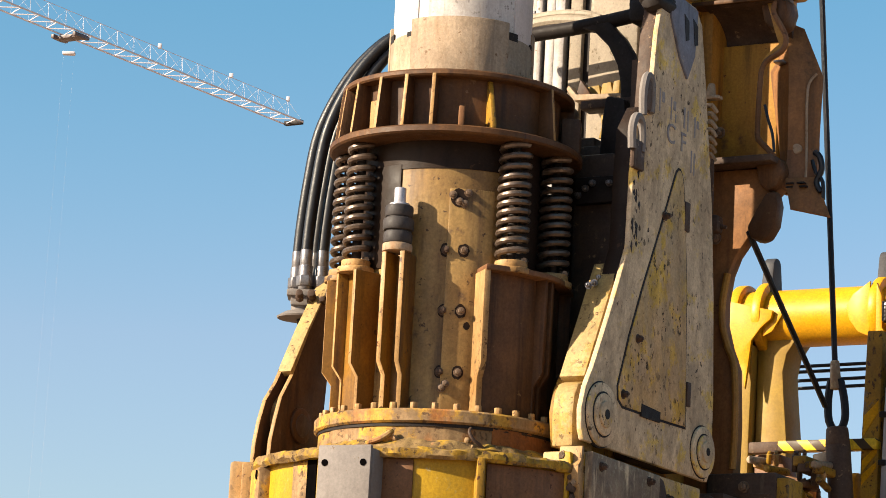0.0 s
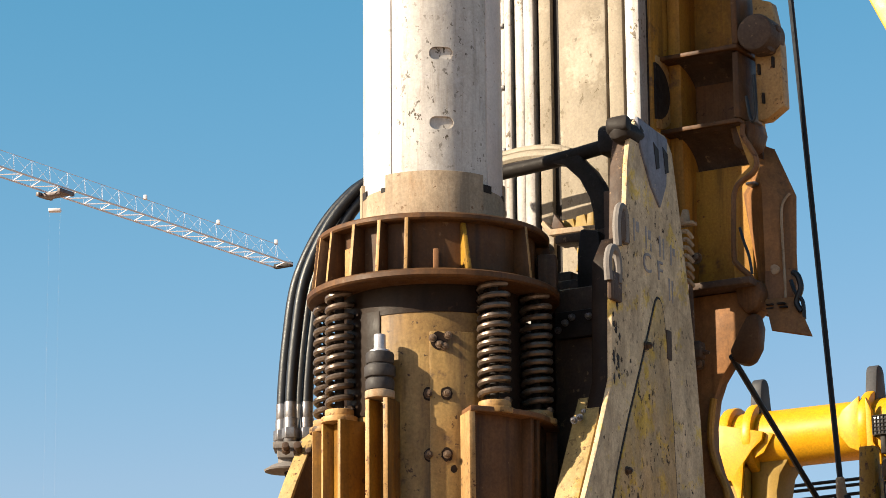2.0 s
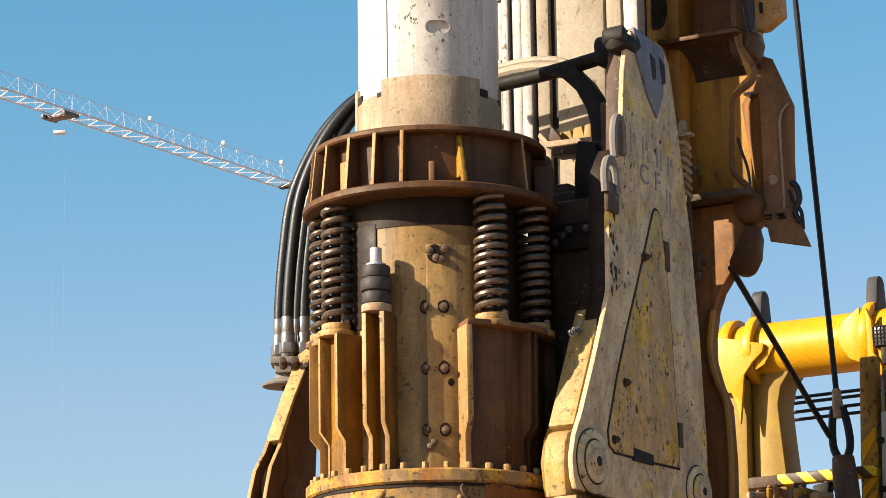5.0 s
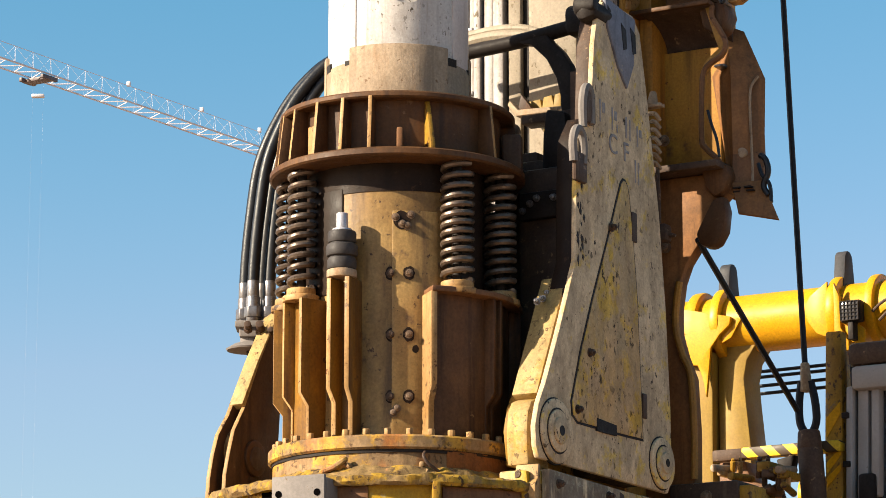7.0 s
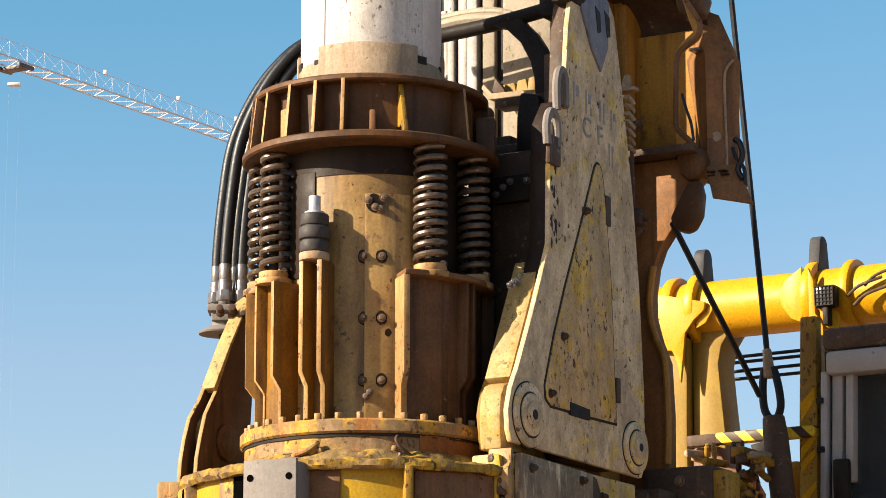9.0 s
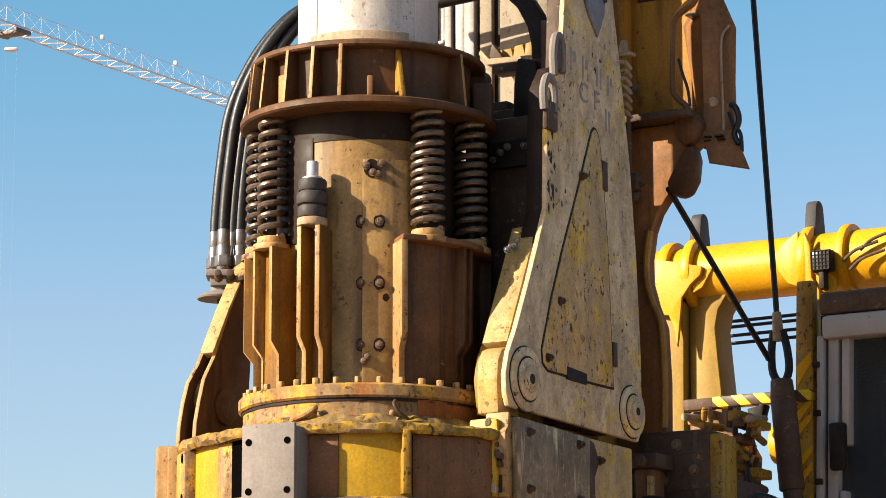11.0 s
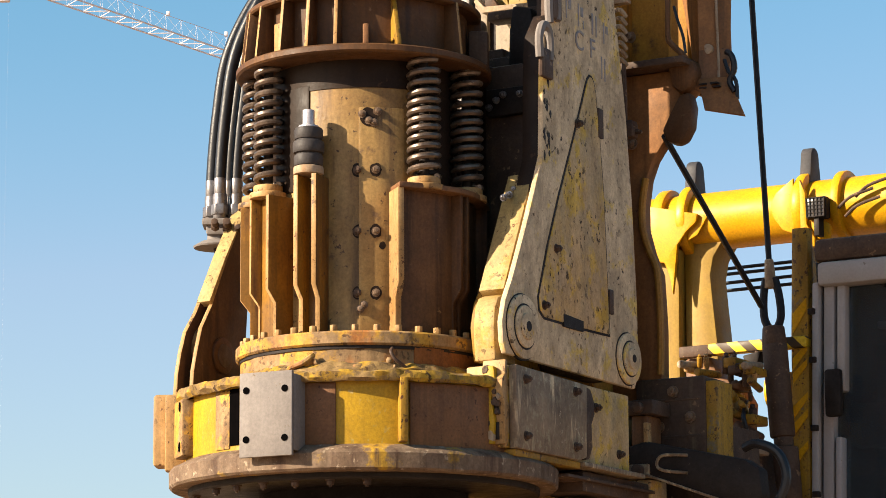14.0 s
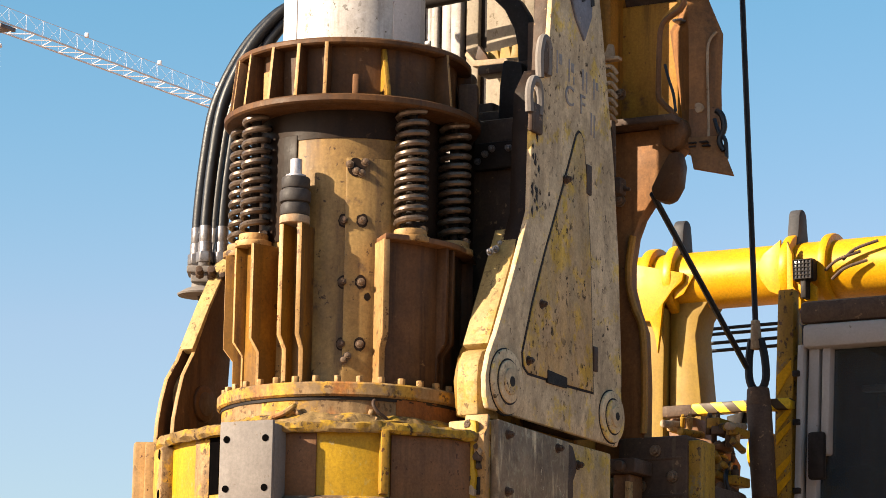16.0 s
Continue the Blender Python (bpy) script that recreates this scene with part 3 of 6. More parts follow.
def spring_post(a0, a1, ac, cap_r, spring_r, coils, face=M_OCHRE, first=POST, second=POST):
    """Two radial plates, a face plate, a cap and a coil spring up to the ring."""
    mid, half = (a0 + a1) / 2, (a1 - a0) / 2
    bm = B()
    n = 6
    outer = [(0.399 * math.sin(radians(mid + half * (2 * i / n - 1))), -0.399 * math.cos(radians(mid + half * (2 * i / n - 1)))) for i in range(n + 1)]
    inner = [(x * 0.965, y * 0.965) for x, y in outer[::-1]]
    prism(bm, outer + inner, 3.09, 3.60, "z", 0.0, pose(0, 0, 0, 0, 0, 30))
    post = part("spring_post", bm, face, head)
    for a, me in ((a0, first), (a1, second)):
        piece("post_plate", me, post, turned(0, a, 0), "kinked edge plate")
    x, y = pol(0.385, ac)
    bm = B()
    cyl(bm, (x, y, 3.60), (x, y, 3.622), cap_r + 0.006, seg=32, bevel=0.004)
    cyl(bm, (x, y, 3.62), (x, y, 3.648), cap_r - 0.008, seg=32, bevel=0.004)
    part("spring_seat", bm, M_EDGE, post)
    pts = []
    z0, z1 = 3.65, 4.068
    for i in range(coils * 14 + 1):
        f = i / (coils * 14)
        g = f + 0.018 * math.sin(2 * math.pi * f)
        pts.append((x + spring_r * math.cos(2 * math.pi * i / 14), y + spring_r * math.sin(2 * math.pi * i / 14), z0 + (z1 - z0) * g))
    part("coil_spring", sweep(B(), pts, 0.0118, 8, 1), M_SPRING, head, "dusty dark coil spring")
    bm = B()
    cyl(bm, (x, y, 3.64), (x, y, 4.07), 0.017, seg=12)
    part("spring_rod", bm, M_BLACK, head)


# right-hand posts: shade painted on the faces, sunlight on the first plate
spring_post(18, 52, 34, 0.066, 0.050, 12, M_POST, POST_LIT, POST_SHADED)
spring_post(57, 90, 72, 0.066, 0.050, 12, M_POST, POST_SHADED, POST_SHADED)
spring_post(-64, -49, -60, 0.060, 0.042, 11)
spring_post(-110, -84, -90, 0.060, 0.042, 11)
spring_post(130, 160, 145, 0.066, 0.050, 10)
spring_post(195, 225, 210, 0.066, 0.050, 10)
s = [17 + 76 * i / 24 for i in range(25)]
bm = B()
prism(bm, [((0.450 + 0.006 * math.cos(radians(7 * a))) * math.sin(radians(a)), -(0.450 + 0.006 * math.cos(radians(7 * a))) * math.cos(radians(a))) for a in s] + [(0.32 * math.sin(radians(a)), -0.32 * math.cos(radians(a))) for a in s[::-1]], 3.598, 3.618, "z", 0.003, pose(0, 0, 0, 0, 0, 30))
part("seat_plate", bm, M_RIB, head, "rusty curved plate under the springs")
for a in (-31.7, -22.3):
    piece("leg_plate", LEG, head, turned(0, a, 0), "dusty kinked leg plate")
bm = B()
prism(bm, [(0.365 * math.sin(radians(a)), -0.365 * math.cos(radians(a))) for a in (-33, -30, -27, -24)] + [(0.345 * math.sin(radians(a)), -0.345 * math.cos(radians(a))) for a in (-24, -27, -30, -33)],
      3.09, 3.64, "z", 0, pose(0, 0, 0, 0, 0, 30))
part("leg_back", bm, M_OCHRE, head)
px, py = pol(0.398, -27.8)
bm = B()
cyl(bm, (px, py, 3.655), (px, py, 3.684), 0.053, seg=32, bevel=0.005)
buffer_ = part("buffer_collar", bm, M_COLLAR, head)
bm = B()
for z0, z1, r in ((3.684, 3.727, 0.051), (3.730, 3.775, 0.055), (3.778, 3.822, 0.050)):
    cyl(bm, (px, py, z0), (px, py, z1), r, seg=32, bevel=0.009)
cyl(bm, (px, py, 3.68), (px, py, 3.82), 0.044, seg=24)
part("rubber_buffer", bm, M_BUFFER, head, "stack of dark rubber buffer discs")
bm = B()
cyl(bm, (px, py, 3.815), (px, py, 3.886), 0.021, seg=20, bevel=0.003)
cyl(bm, (px, py, 3.815), (px, py, 3.830), 0.036, seg=20, bevel=0.003)
part("guide_pin", bm, M_PIN, head, "bright ground steel pin")

# bolted flange and stepped neck
flange = part("bolted_flange", lathe(B(), [(0.30, 3.045), (0.447, 3.045), (0.455, 3.052), (0.455, 3.088), (0.448, 3.095), (0.30, 3.095)], 128), M_FLANGE, head, "dusty yellow bolted flange")
for i in range(36):
    piece("bolt_head", BOLT_F, flange, turned(0.428, i * 10 - 3, 3.094))
part("flange_gap", lathe(B(), [(0.42, 3.034), (0.4425, 3.034), (0.4425, 3.0455), (0.42, 3.0455)], 160, 0.0015, 5, 7), M_BLACK, head)
part("neck", lathe(B(), [(0.30, 2.92), (0.438, 2.92), (0.438, 3.046), (0.30, 3.046)], 128, 0.003, 3), M_FLANGE, head)
bm = B()
s = [24 + 66 * i / 22 for i in range(23)]
prism(bm, [(0.4425 * math.sin(radians(a)), -0.4425 * math.cos(radians(a))) for a in s] + [(0.43 * math.sin(radians(a)), -0.43 * math.cos(radians(a))) for a in s[::-1]], 2.97, 3.044, "z", 0.002, pose(0, 0, 0, 0, 0, 30))
part("rusted_band", bm, M_RUSTO, head, "orange rusted band of the neck")
part("mud_crust", lathe(B(), [(0.425, 2.925), (0.470, 2.928), (0.482, 2.942), (0.474, 2.960), (0.455, 2.978), (0.425, 2.995)], 420, 0.012, 9, 4.5), M_LUMP, head, "crust of dried mud and yellow paint")
bm = B()
for a, z, r in ((-29, 2.985, 0.022), (-24, 2.99, 0.03), (-20, 2.985, 0.02), (12, 2.99, 0.016), (14, 2.965, 0.02), (25, 2.97, 0.016), (-3, 2.965, 0.018), (33, 2.965, 0.02)):
    x, y = pol(0.452, a)
    t = bmesh.new()
    bmesh.ops.create_icosphere(t, subdivisions=2, radius=r)
    for v in t.verts:
        v.co *= 0.75 * (1 + 0.35 * noise.noise(v.co * 60 + Vector((a, 0, 0))))
    t.transform(Matrix.Translation((x, y, z)))
    add(bm, t)
part("mud_splatter", bm, M_FLANGE, head, kind="stuff")

bm = B()
sweep(bm, [(*pol(0.447, 13.5), 3.035), (*pol(0.462, 12.5), 3.020), (*pol(0.468, 14), 2.995), (*pol(0.466, 17), 2.978), (*pol(0.460, 20), 2.962)], 0.006, 8)
part("bent_wire", bm, M_DARK, head)
bm = B()
sweep(bm, [(*pol(0.449, -34), 2.972), (*pol(0.472, -30), 2.975), (*pol(0.478, -25), 2.985), (*pol(0.468, -22), 3.005), (*pol(0.455, -21.5), 3.012)], 0.010, 8)
part("bent_handle", bm, M_FLANGE, head)

# gear drum
drum = part("gear_drum", lathe(B(), [(0.40, 2.68), (0.630, 2.68), (0.630, 2.915), (0.40, 2.915)], 144), M_DRUM, head, "scraped yellow gear drum")
part("drum_lid", lathe(B(), [(0.40, 2.908), (0.640, 2.896), (0.660, 2.892), (0.668, 2.902), (0.666, 2.920), (0.656, 2.930), (0.55, 2.936), (0.40, 2.938)], 260, 0.010, 2, 9), M_LUMP, drum, "muddy yellow drum lid")
part("drum_base", lathe(B(), [(0.40, 2.592), (0.676, 2.592), (0.684, 2.600), (0.686, 2.650), (0.676, 2.662), (0.632, 2.684), (0.40, 2.690)], 260, 0.0025, 6, 5), M_BASE, drum, "dirty brown base flange")
bm = B()
prism(bm, [(-0.672, 2.69), (-0.62, 2.69), (-0.62, 2.905), (-0.672, 2.905)], -0.012, 0.014, "x", 0.003)
DRIB = mesh_of("drum_rib", bm, M_YEL)
for a in (12.5, 75, 100, 130, 165, 200, 235):
    piece("drum_rib", DRIB, drum, turned(0, a, 0))
bm = B()
box(bm, -0.100, 0.100, -0.722, -0.706, 2.640, 2.925, 0.004)
plate = piece("cover_plate", mesh_of("cover_plate", bm, M_PLATE), head, turned(0, -26, 0), "flat bare grey steel cover plate")
SPACE[plate] = (RIG @ turned(0, -26, 0), RIG @ turned(0, -26, 0))
bm = B()
cyl(bm, (0, 0, 0), (0, 0, 0.003), 0.0120, seg=12)
HOLE = mesh_of("bolt_hole", bm, M_HOLE)
for x in (-0.073, 0.073):
    for z in (2.70, 2.865):
        piece("bolt_hole", HOLE, plate, pose(x, -0.7215, z, 90))
bm = B()
box(bm, -0.100, -0.085, -0.707, -0.61, 2.66, 2.915, 0.003)
box(bm, 0.085, 0.100, -0.707, -0.61, 2.66, 2.915, 0.003)
piece("plate_bracket", mesh_of("plate_bracket", bm, M_PLATE), head, turned(0, -26, 0))
bm = B()
box(bm, -0.075, 0.060, -0.668, -0.61, 2.692, 2.893, 0.010)
pad = piece("clamp_pad", mesh_of("clamp_pad", bm, M_FLANGE), head, turned(0, -74, 0), "brown muddy bolted clamp pad")
SPACE[pad] = (RIG @ turned(0, -74, 0), RIG @ turned(0, -74, 0))
for z in (2.725, 2.865):
    piece("bolt_hole", HOLE, pad, pose(0.03, -0.6675, z, 90) @ Matrix.Diagonal((1.5, 1.5, 1, 1)))
    bm = B()
    cyl(bm, (0, 0, 0), (0, 0, 0.012), 0.024, seg=14, bevel=0.003)
    piece("hole_boss", mesh_of("hole_boss", bm, M_FLANGE), pad, pose(0.03, -0.657, z, 90))
bm = B()
box(bm, -0.05, 0.05, -0.742, -0.61, 2.68, 2.935, 0.012)
piece("side_lug", mesh_of("side_lug", bm, M_EDGE), head, turned(0, -92, 0), "dusty yellow drum side lug")
bm = B()
box(bm, -0.03, 0.03, -0.70, -0.61, 2.66, 2.93, 0.008)
piece("side_lug", mesh_of("side_lug", bm, M_EDGE), head, turned(0, -88, 0))
bm = B()
s = [15 + 43 * i / 14 for i in range(15)]
prism(bm, [(0.640 * math.sin(radians(a)), -0.640 * math.cos(radians(a))) for a in s] + [(0.625 * math.sin(radians(a)), -0.625 * math.cos(radians(a))) for a in s[::-1]], 2.672, 2.892, "z", 0.003, pose(0, 0, 0, 0, 0, 30))
part("rust_cover", bm, M_RIB, drum, "rust-brown curved cover")
bm = B()
s = [-17.5 + 10 * i / 5 for i in range(6)]
prism(bm, [(0.637 * math.sin(radians(a)), -0.637 * math.cos(radians(a))) for a in s] + [(0.625 * math.sin(radians(a)), -0.625 * math.cos(radians(a))) for a in s[::-1]], 2.672, 2.892, "z", 0.003, pose(0, 0, 0, 0, 0, 30))
part("rust_cover", bm, M_RIB, drum, "rust-brown curved cover")
bm = B()
s = [-52 + 7 * i / 4 for i in range(5)]
prism(bm, [(0.634 * math.sin(radians(a)), -0.634 * math.cos(radians(a))) for a in s] + [(0.625 * math.sin(radians(a)), -0.625 * math.cos(radians(a))) for a in s[::-1]], 2.69, 2.892, "z", 0.002, pose(0, 0, 0, 0, 0, 30))
part("drum_strap", bm, M_FLANGE, drum)
bm = B()
s = [-45 + 4 * i / 4 for i in range(5)]
prism(bm, [(0.633 * math.sin(radians(a)), -0.633 * math.cos(radians(a))) for a in s] + [(0.62 * math.sin(radians(a)), -0.62 * math.cos(radians(a))) for a in s[::-1]], 2.70, 2.893, "z", 0, pose(0, 0, 0, 0, 0, 30))
part("drum_slot", bm, M_HOLE, drum)
# ring of bolts and neck below the drum; underside shade is in the black
low = part("lower_ring", lathe(B(), [(0.33, 2.570), (0.612, 2.570), (0.618, 2.576), (0.618, 2.594), (0.33, 2.594)], 128), M_BLACK, head, "greasy lower bearing ring, black for underside shade")
for i in range(30):
    # bolts that would be lost in the shade are left out
    if 342 > i * 12 > 150 and i % 7 == 3 or 6 < i * 12 < 130:
        continue
    x, y = pol(0.59, i * 12 + 2)
    piece("bolt_head", BOLT_D, low, pose(x, y, 2.571, 180))
part("lower_neck", lathe(B(), [(0.25, 2.47), (0.41, 2.47), (0.402, 2.515), (0.375, 2.545), (0.365, 2.575), (0.25, 2.575)], 96), M_BLACK, head)

# casing driver under the head, reaching the ground
casing = thing("casing_driver", (0, 0, 0), "muddy yellow steel casing below the drive head", "drill casing")
part("casing_tube", lathe(B(), [(0.32, 0.0), (0.41, 0.0), (0.41, 2.40), (0.32, 2.40)], 96), M_YEL, casing)
part("casing_collar", lathe(B(), [(0.32, 2.36), (0.435, 2.36), (0.445, 2.37), (0.443, 2.485), (0.425, 2.505), (0.32, 2.51)], 160, 0.005, 4), M_LUMP, casing, "mud-crusted yellow collar")

# ---- kelly bar ----
kelly = thing("kelly_bar", (0, 0, 0), "scuffed white telescopic kelly bar with slots and tan collar", "kelly bar", space=AXIS)


def kelly_tube():
    bm = B()
    prof = [(0.20, 4.43)] + [(0.253, 4.43 + i * 0.131) for i in range(24)] + [(0.253, 12.5), (0.20, 12.5)]
    lathe(bm, prof, 120)
    tube = new("tube", mesh_of("tube", bm, M_KELLY))
    bm = B()
    for i in range(10):
        z = 4.70 + i * 0.262
        n = 10
        pts = [(0.020 + 0.024 * math.cos(radians(-90 + 180 * j / n)), z + 0.024 * math.sin(radians(-90 + 180 * j / n))) for j in range(n + 1)]
        pts += [(-0.020 - 0.024 * math.cos(radians(-90 + 180 * j / n)), z - 0.024 * math.sin(radians(-90 + 180 * j / n))) for j in range(n + 1)]
        for turn in (0, 120, 240):
            prism(bm, pts, -0.30, -0.2415, "y", 0.0, pose(0, 0, 0, 0, 0, turn))
    cut = new("cut", mesh_of("cut", bm, M_KELLY))
    mod = tube.modifiers.new("slots", "BOOLEAN")
    mod.object, mod.solver = cut, "EXACT"
    done = bpy.data.meshes.new_from_object(tube.evaluated_get(bpy.context.evaluated_depsgraph_get()))
    tube.modifiers.clear()
    tube.data = done
    done.name = "tube"
    done.set_sharp_from_angle(angle=radians(35))
    bpy.data.objects.remove(cut)
    tube.parent = kelly
    SPACE[tube] = SPACE[kelly]
    return tube


kelly_tube()
bm = B()
seg = [-17 + 34 * i / 8 for i in range(9)]
prism(bm, [(0.2575 * math.sin(radians(a)), -0.2575 * math.cos(radians(a))) for a in seg] + [(0.245 * math.sin(radians(a)), -0.245 * math.cos(radians(a))) for a in seg[::-1]], 4.46, 12.5, "z", 0.0025)
KEY = mesh_of("drive_key", bm, M_KEY)
for a in (-60, 60, 180):
    piece("drive_key", KEY, kelly, pose(0, 0, 0, 0, 0, a), "worn bright drive key strip")
for a0, a1 in ((-48, 36), (72, 156), (192, 276)):
    s = [a0 + (a1 - a0) * i / 20 for i in range(21)]
    bm = B()
    prism(bm, [(0.266 * math.sin(radians(a)), -0.266 * math.cos(radians(a))) for a in s] + [(0.20 * math.sin(radians(a)), -0.20 * math.cos(radians(a))) for a in s[::-1]], 4.16, 4.52, "z", 0.004)
    part("collar_shell", bm, M_COLLAR, kelly, "tan muddy steel collar")
    for e0, e1, zt in ((a1 + 0.5, a1 + 10, 4.486), (a0 - 5, a0 - 0.5, 4.474)):
        bm = B()
        s = [e0 + (e1 - e0) * i / 6 for i in range(7)]
        prism(bm, [(0.2632 * math.sin(radians(a)), -0.2632 * math.cos(radians(a))) for a in s] + [(0.20 * math.sin(radians(a)), -0.20 * math.cos(radians(a))) for a in s[::-1]], 4.457, zt, "z", 0)
        part("collar_notch", bm, M_BLACK, kelly)
part("collar_base", lathe(B(), [(0.20, 4.10), (0.262, 4.10), (0.262, 4.462), (0.258, 4.468), (0.20, 4.468)], 96), M_COLLAR, kelly)
part("inner_bar", lathe(B(), [(0.15, 2.2), (0.245, 2.2), (0.245, 4.12), (0.15, 4.12)], 64), M_KELLY, kelly)

# ---- guide sled: side plates hung on pins ----
SLED_Z = [(-0.150, 3.012), (0.835, 3.004), (0.870, 3.06), (0.867, 3.316), (0.838, 3.70), (0.794, 4.044), (0.711, 4.455), (0.655, 4.70), (0.60, 4.755), (0.37, 4.765), (0.315, 4.70), (0.285, 4.576),
          (0.265, 4.40), (0.225, 4.29), (0.150, 4.19), (0.138, 4.016), (0.130, 3.751), (0.07, 3.62), (-0.003, 3.467), (-0.10, 3.28), (-0.150, 3.20), (-0.176, 3.12), (-0.170, 3.05)]
HATCH = [(0.495, 4.118), (0.515, 4.116), (0.533, 4.098), (0.548, 4.06), (0.575, 3.90), (0.602, 3.692), (0.635, 3.170), (0.414, 3.166), (0.264, 3.166), (0.125, 3.166), (0.085, 3.19), (0.078, 3.24), (0.15, 3.43), (0.242, 3.629), (0.36, 3.86), (0.455, 4.06), (0.475, 4.10)]
sled = thing("guide_sled", (0.6, 0.3, 2.7), "mud-coated yellow guide sled plate with triangular hatch", "sled plate")
side = part("side_plate", prism(B(), SLED_Z, 0.634, 0.655, "x", 0.005), M_PANEL, sled)
# shadow on the plate's front is put into these two dark colours
part("edge_flange", prism(B(), [(0.72, 4.30)] + [(y + 0.014, z) for y, z in SLED_Z if 3.60 < z < 4.30 and y < 0.5] + [(0.10, 3.59), (0.72, 3.59)], 0.565, 0.633, "x", 0.004), M_GREASE_SHADE, sled, "near-black rear flange, darkened for shade")
part("upper_strip", prism(B(), [(0.27, 4.20), (0.60, 4.20), (0.60, 4.74), (0.36, 4.745), (0.325, 4.68), (0.295, 4.576), (0.285, 4.40)], 0.575, 0.633, "x", 0.004), M_DARK, sled)
part("hatch_gap", prism(B(), HATCH, 0.60, 0.6575, "x", 0), M_BLACK, side)


def inset(pts, d):
    """The outline moved inwards by d all round."""
    out, n = [], len(pts)
    turn = math.copysign(1, sum(pts[i - 1][0] * pts[i][1] - pts[i][0] * pts[i - 1][1] for i in range(n)))
    for i in range(n):
        a, b, c = Vector(pts[i - 1]), Vector(pts[i]), Vector(pts[(i + 1) % n])
        u, v = (b - a).normalized(), (c - b).normalized()
        m = (Vector((-u.y, u.x)) + Vector((-v.y, v.x))).normalized()
        k = max(0.5, m.dot(Vector((-u.y, u.x))))
        out.append(tuple(b + m * turn * d / k))
    return out


SMALL = inset(HATCH, 0.0085)
hatch = part("hatch", prism(B(), SMALL, 0.61, 0.661, "x", 0.003), M_HATCH, side, "triangular hatch plate with dark gap")
part("hatch_slot", prism(B(), [(0.264, 3.160), (0.414, 3.160), (0.414, 3.198), (0.264, 3.205)], 0.60, 0.6635, "x", 0), M_BLACK, hatch)
for y, z, w, h in ((0.545, 3.95, 0.04, 0.11), (0.612, 3.30, 0.03, 0.09)):
    part("hinge", box(B(), 0.60, 0.6635, y - w / 2 + 0.03, y + w / 2 + 0.03, z - h / 2, z + h / 2, 0.002), M_DARK, hatch)
for y, z in ((0.215, 3.43), (0.395, 3.915), (0.12, 3.215)):
    piece("bolt_head", BOLT_D, hatch, pose(0.658, y, z, 0, 90))


def pin_boss(name, y, z, r, parent, x=0.655):
    bm = B()
    cyl(bm, (x - 0.01, y, z), (x + 0.012, y, z), r, seg=48, bevel=0.004)
    ob = part(name, bm, M_PANEL, parent)
    bm = B()
    cyl(bm, (x - 0.01, y, z), (x + 0.002, y, z), r + 0.005, seg=48)
    part("boss_gap", bm, M_BLACK, ob)
    bm = B()
    cyl(bm, (x, y, z), (x + 0.0135, y, z), r * 0.72, seg=40)
    part("pin_groove", bm, M_BLACK, ob)
    bm = B()
    cyl(bm, (x, y, z), (x + 0.020, y, z), r * 0.66, seg=40, bevel=0.004)
    part("pin_washer", bm, M_PANEL, ob)
    bm = B()
    cyl(bm, (x, y, z), (x + 0.028, y, z), r * 0.42, seg=32, bevel=0.004)
    part("pin", bm, M_PANEL, ob)
    bm = B()
    cyl(bm, (x, y, z), (x + 0.0295, y, z), r * 0.16, seg=16)
    part("pin_bore", bm, M_BLACK, ob)


pin_boss("pivot_boss", -0.035, 3.118, 0.112, sled)
pin_boss("roller_boss", 0.778, 3.108, 0.094, sled)
INNER = [(-0.088, 3.00), (0.75, 3.00), (0.75, 3.75), (0.33, 3.74), (0.254, 3.667), (0.128, 3.534), (0.025, 3.367), (-0.088, 3.20), (-0.11, 3.12)]
part("inner_plate", prism(B(), INNER, 0.492, 0.522, "x", 0.005), M_YEL, sled)
bm = B()
prism(bm, [(-0.105, 3.245), (0.118, 3.690), (0.153, 3.670), (-0.07, 3.225)], 0.524, 0.622, "x", 0.003)
part("front_web", bm, M_WEB, sled, "rubbed pale yellow web between the plates")
bm = B()
prism(bm, [(-0.150, 2.992), (-0.158, 3.10), (-0.148, 3.175), (-0.122, 3.215), (-0.085, 3.228), (-0.03, 3.22), (0.0, 3.12), (0.0, 2.992)], 0.530, 0.612, "x", 0.008)
part("pivot_block", bm, M_WEB, sled, "rubbed pale pivot block with rounded top")
bm = B()
box(bm, 0.525, 0.605, 0.34, 0.72, 3.02, 4.5, 0.004)
part("core_box", bm, M_DARK, sled)
random.seed(21)
for i in range(26):
    f = random.random()
    y, z = 0.140 + 0.004 * f + random.uniform(0.0, 0.05), 3.74 + 0.42 * f
    w, h = random.uniform(0.003, 0.008), random.uniform(0.006, 0.022)
    bm = B()
    prism(bm, [(y - w, z), (y, z + h), (y + w, z + h * 0.3), (y + w * 0.4, z - h)], 0.65, 0.6565, "x", 0)
    part("rim_scuff", bm, M_GREASE_SHADE, side)
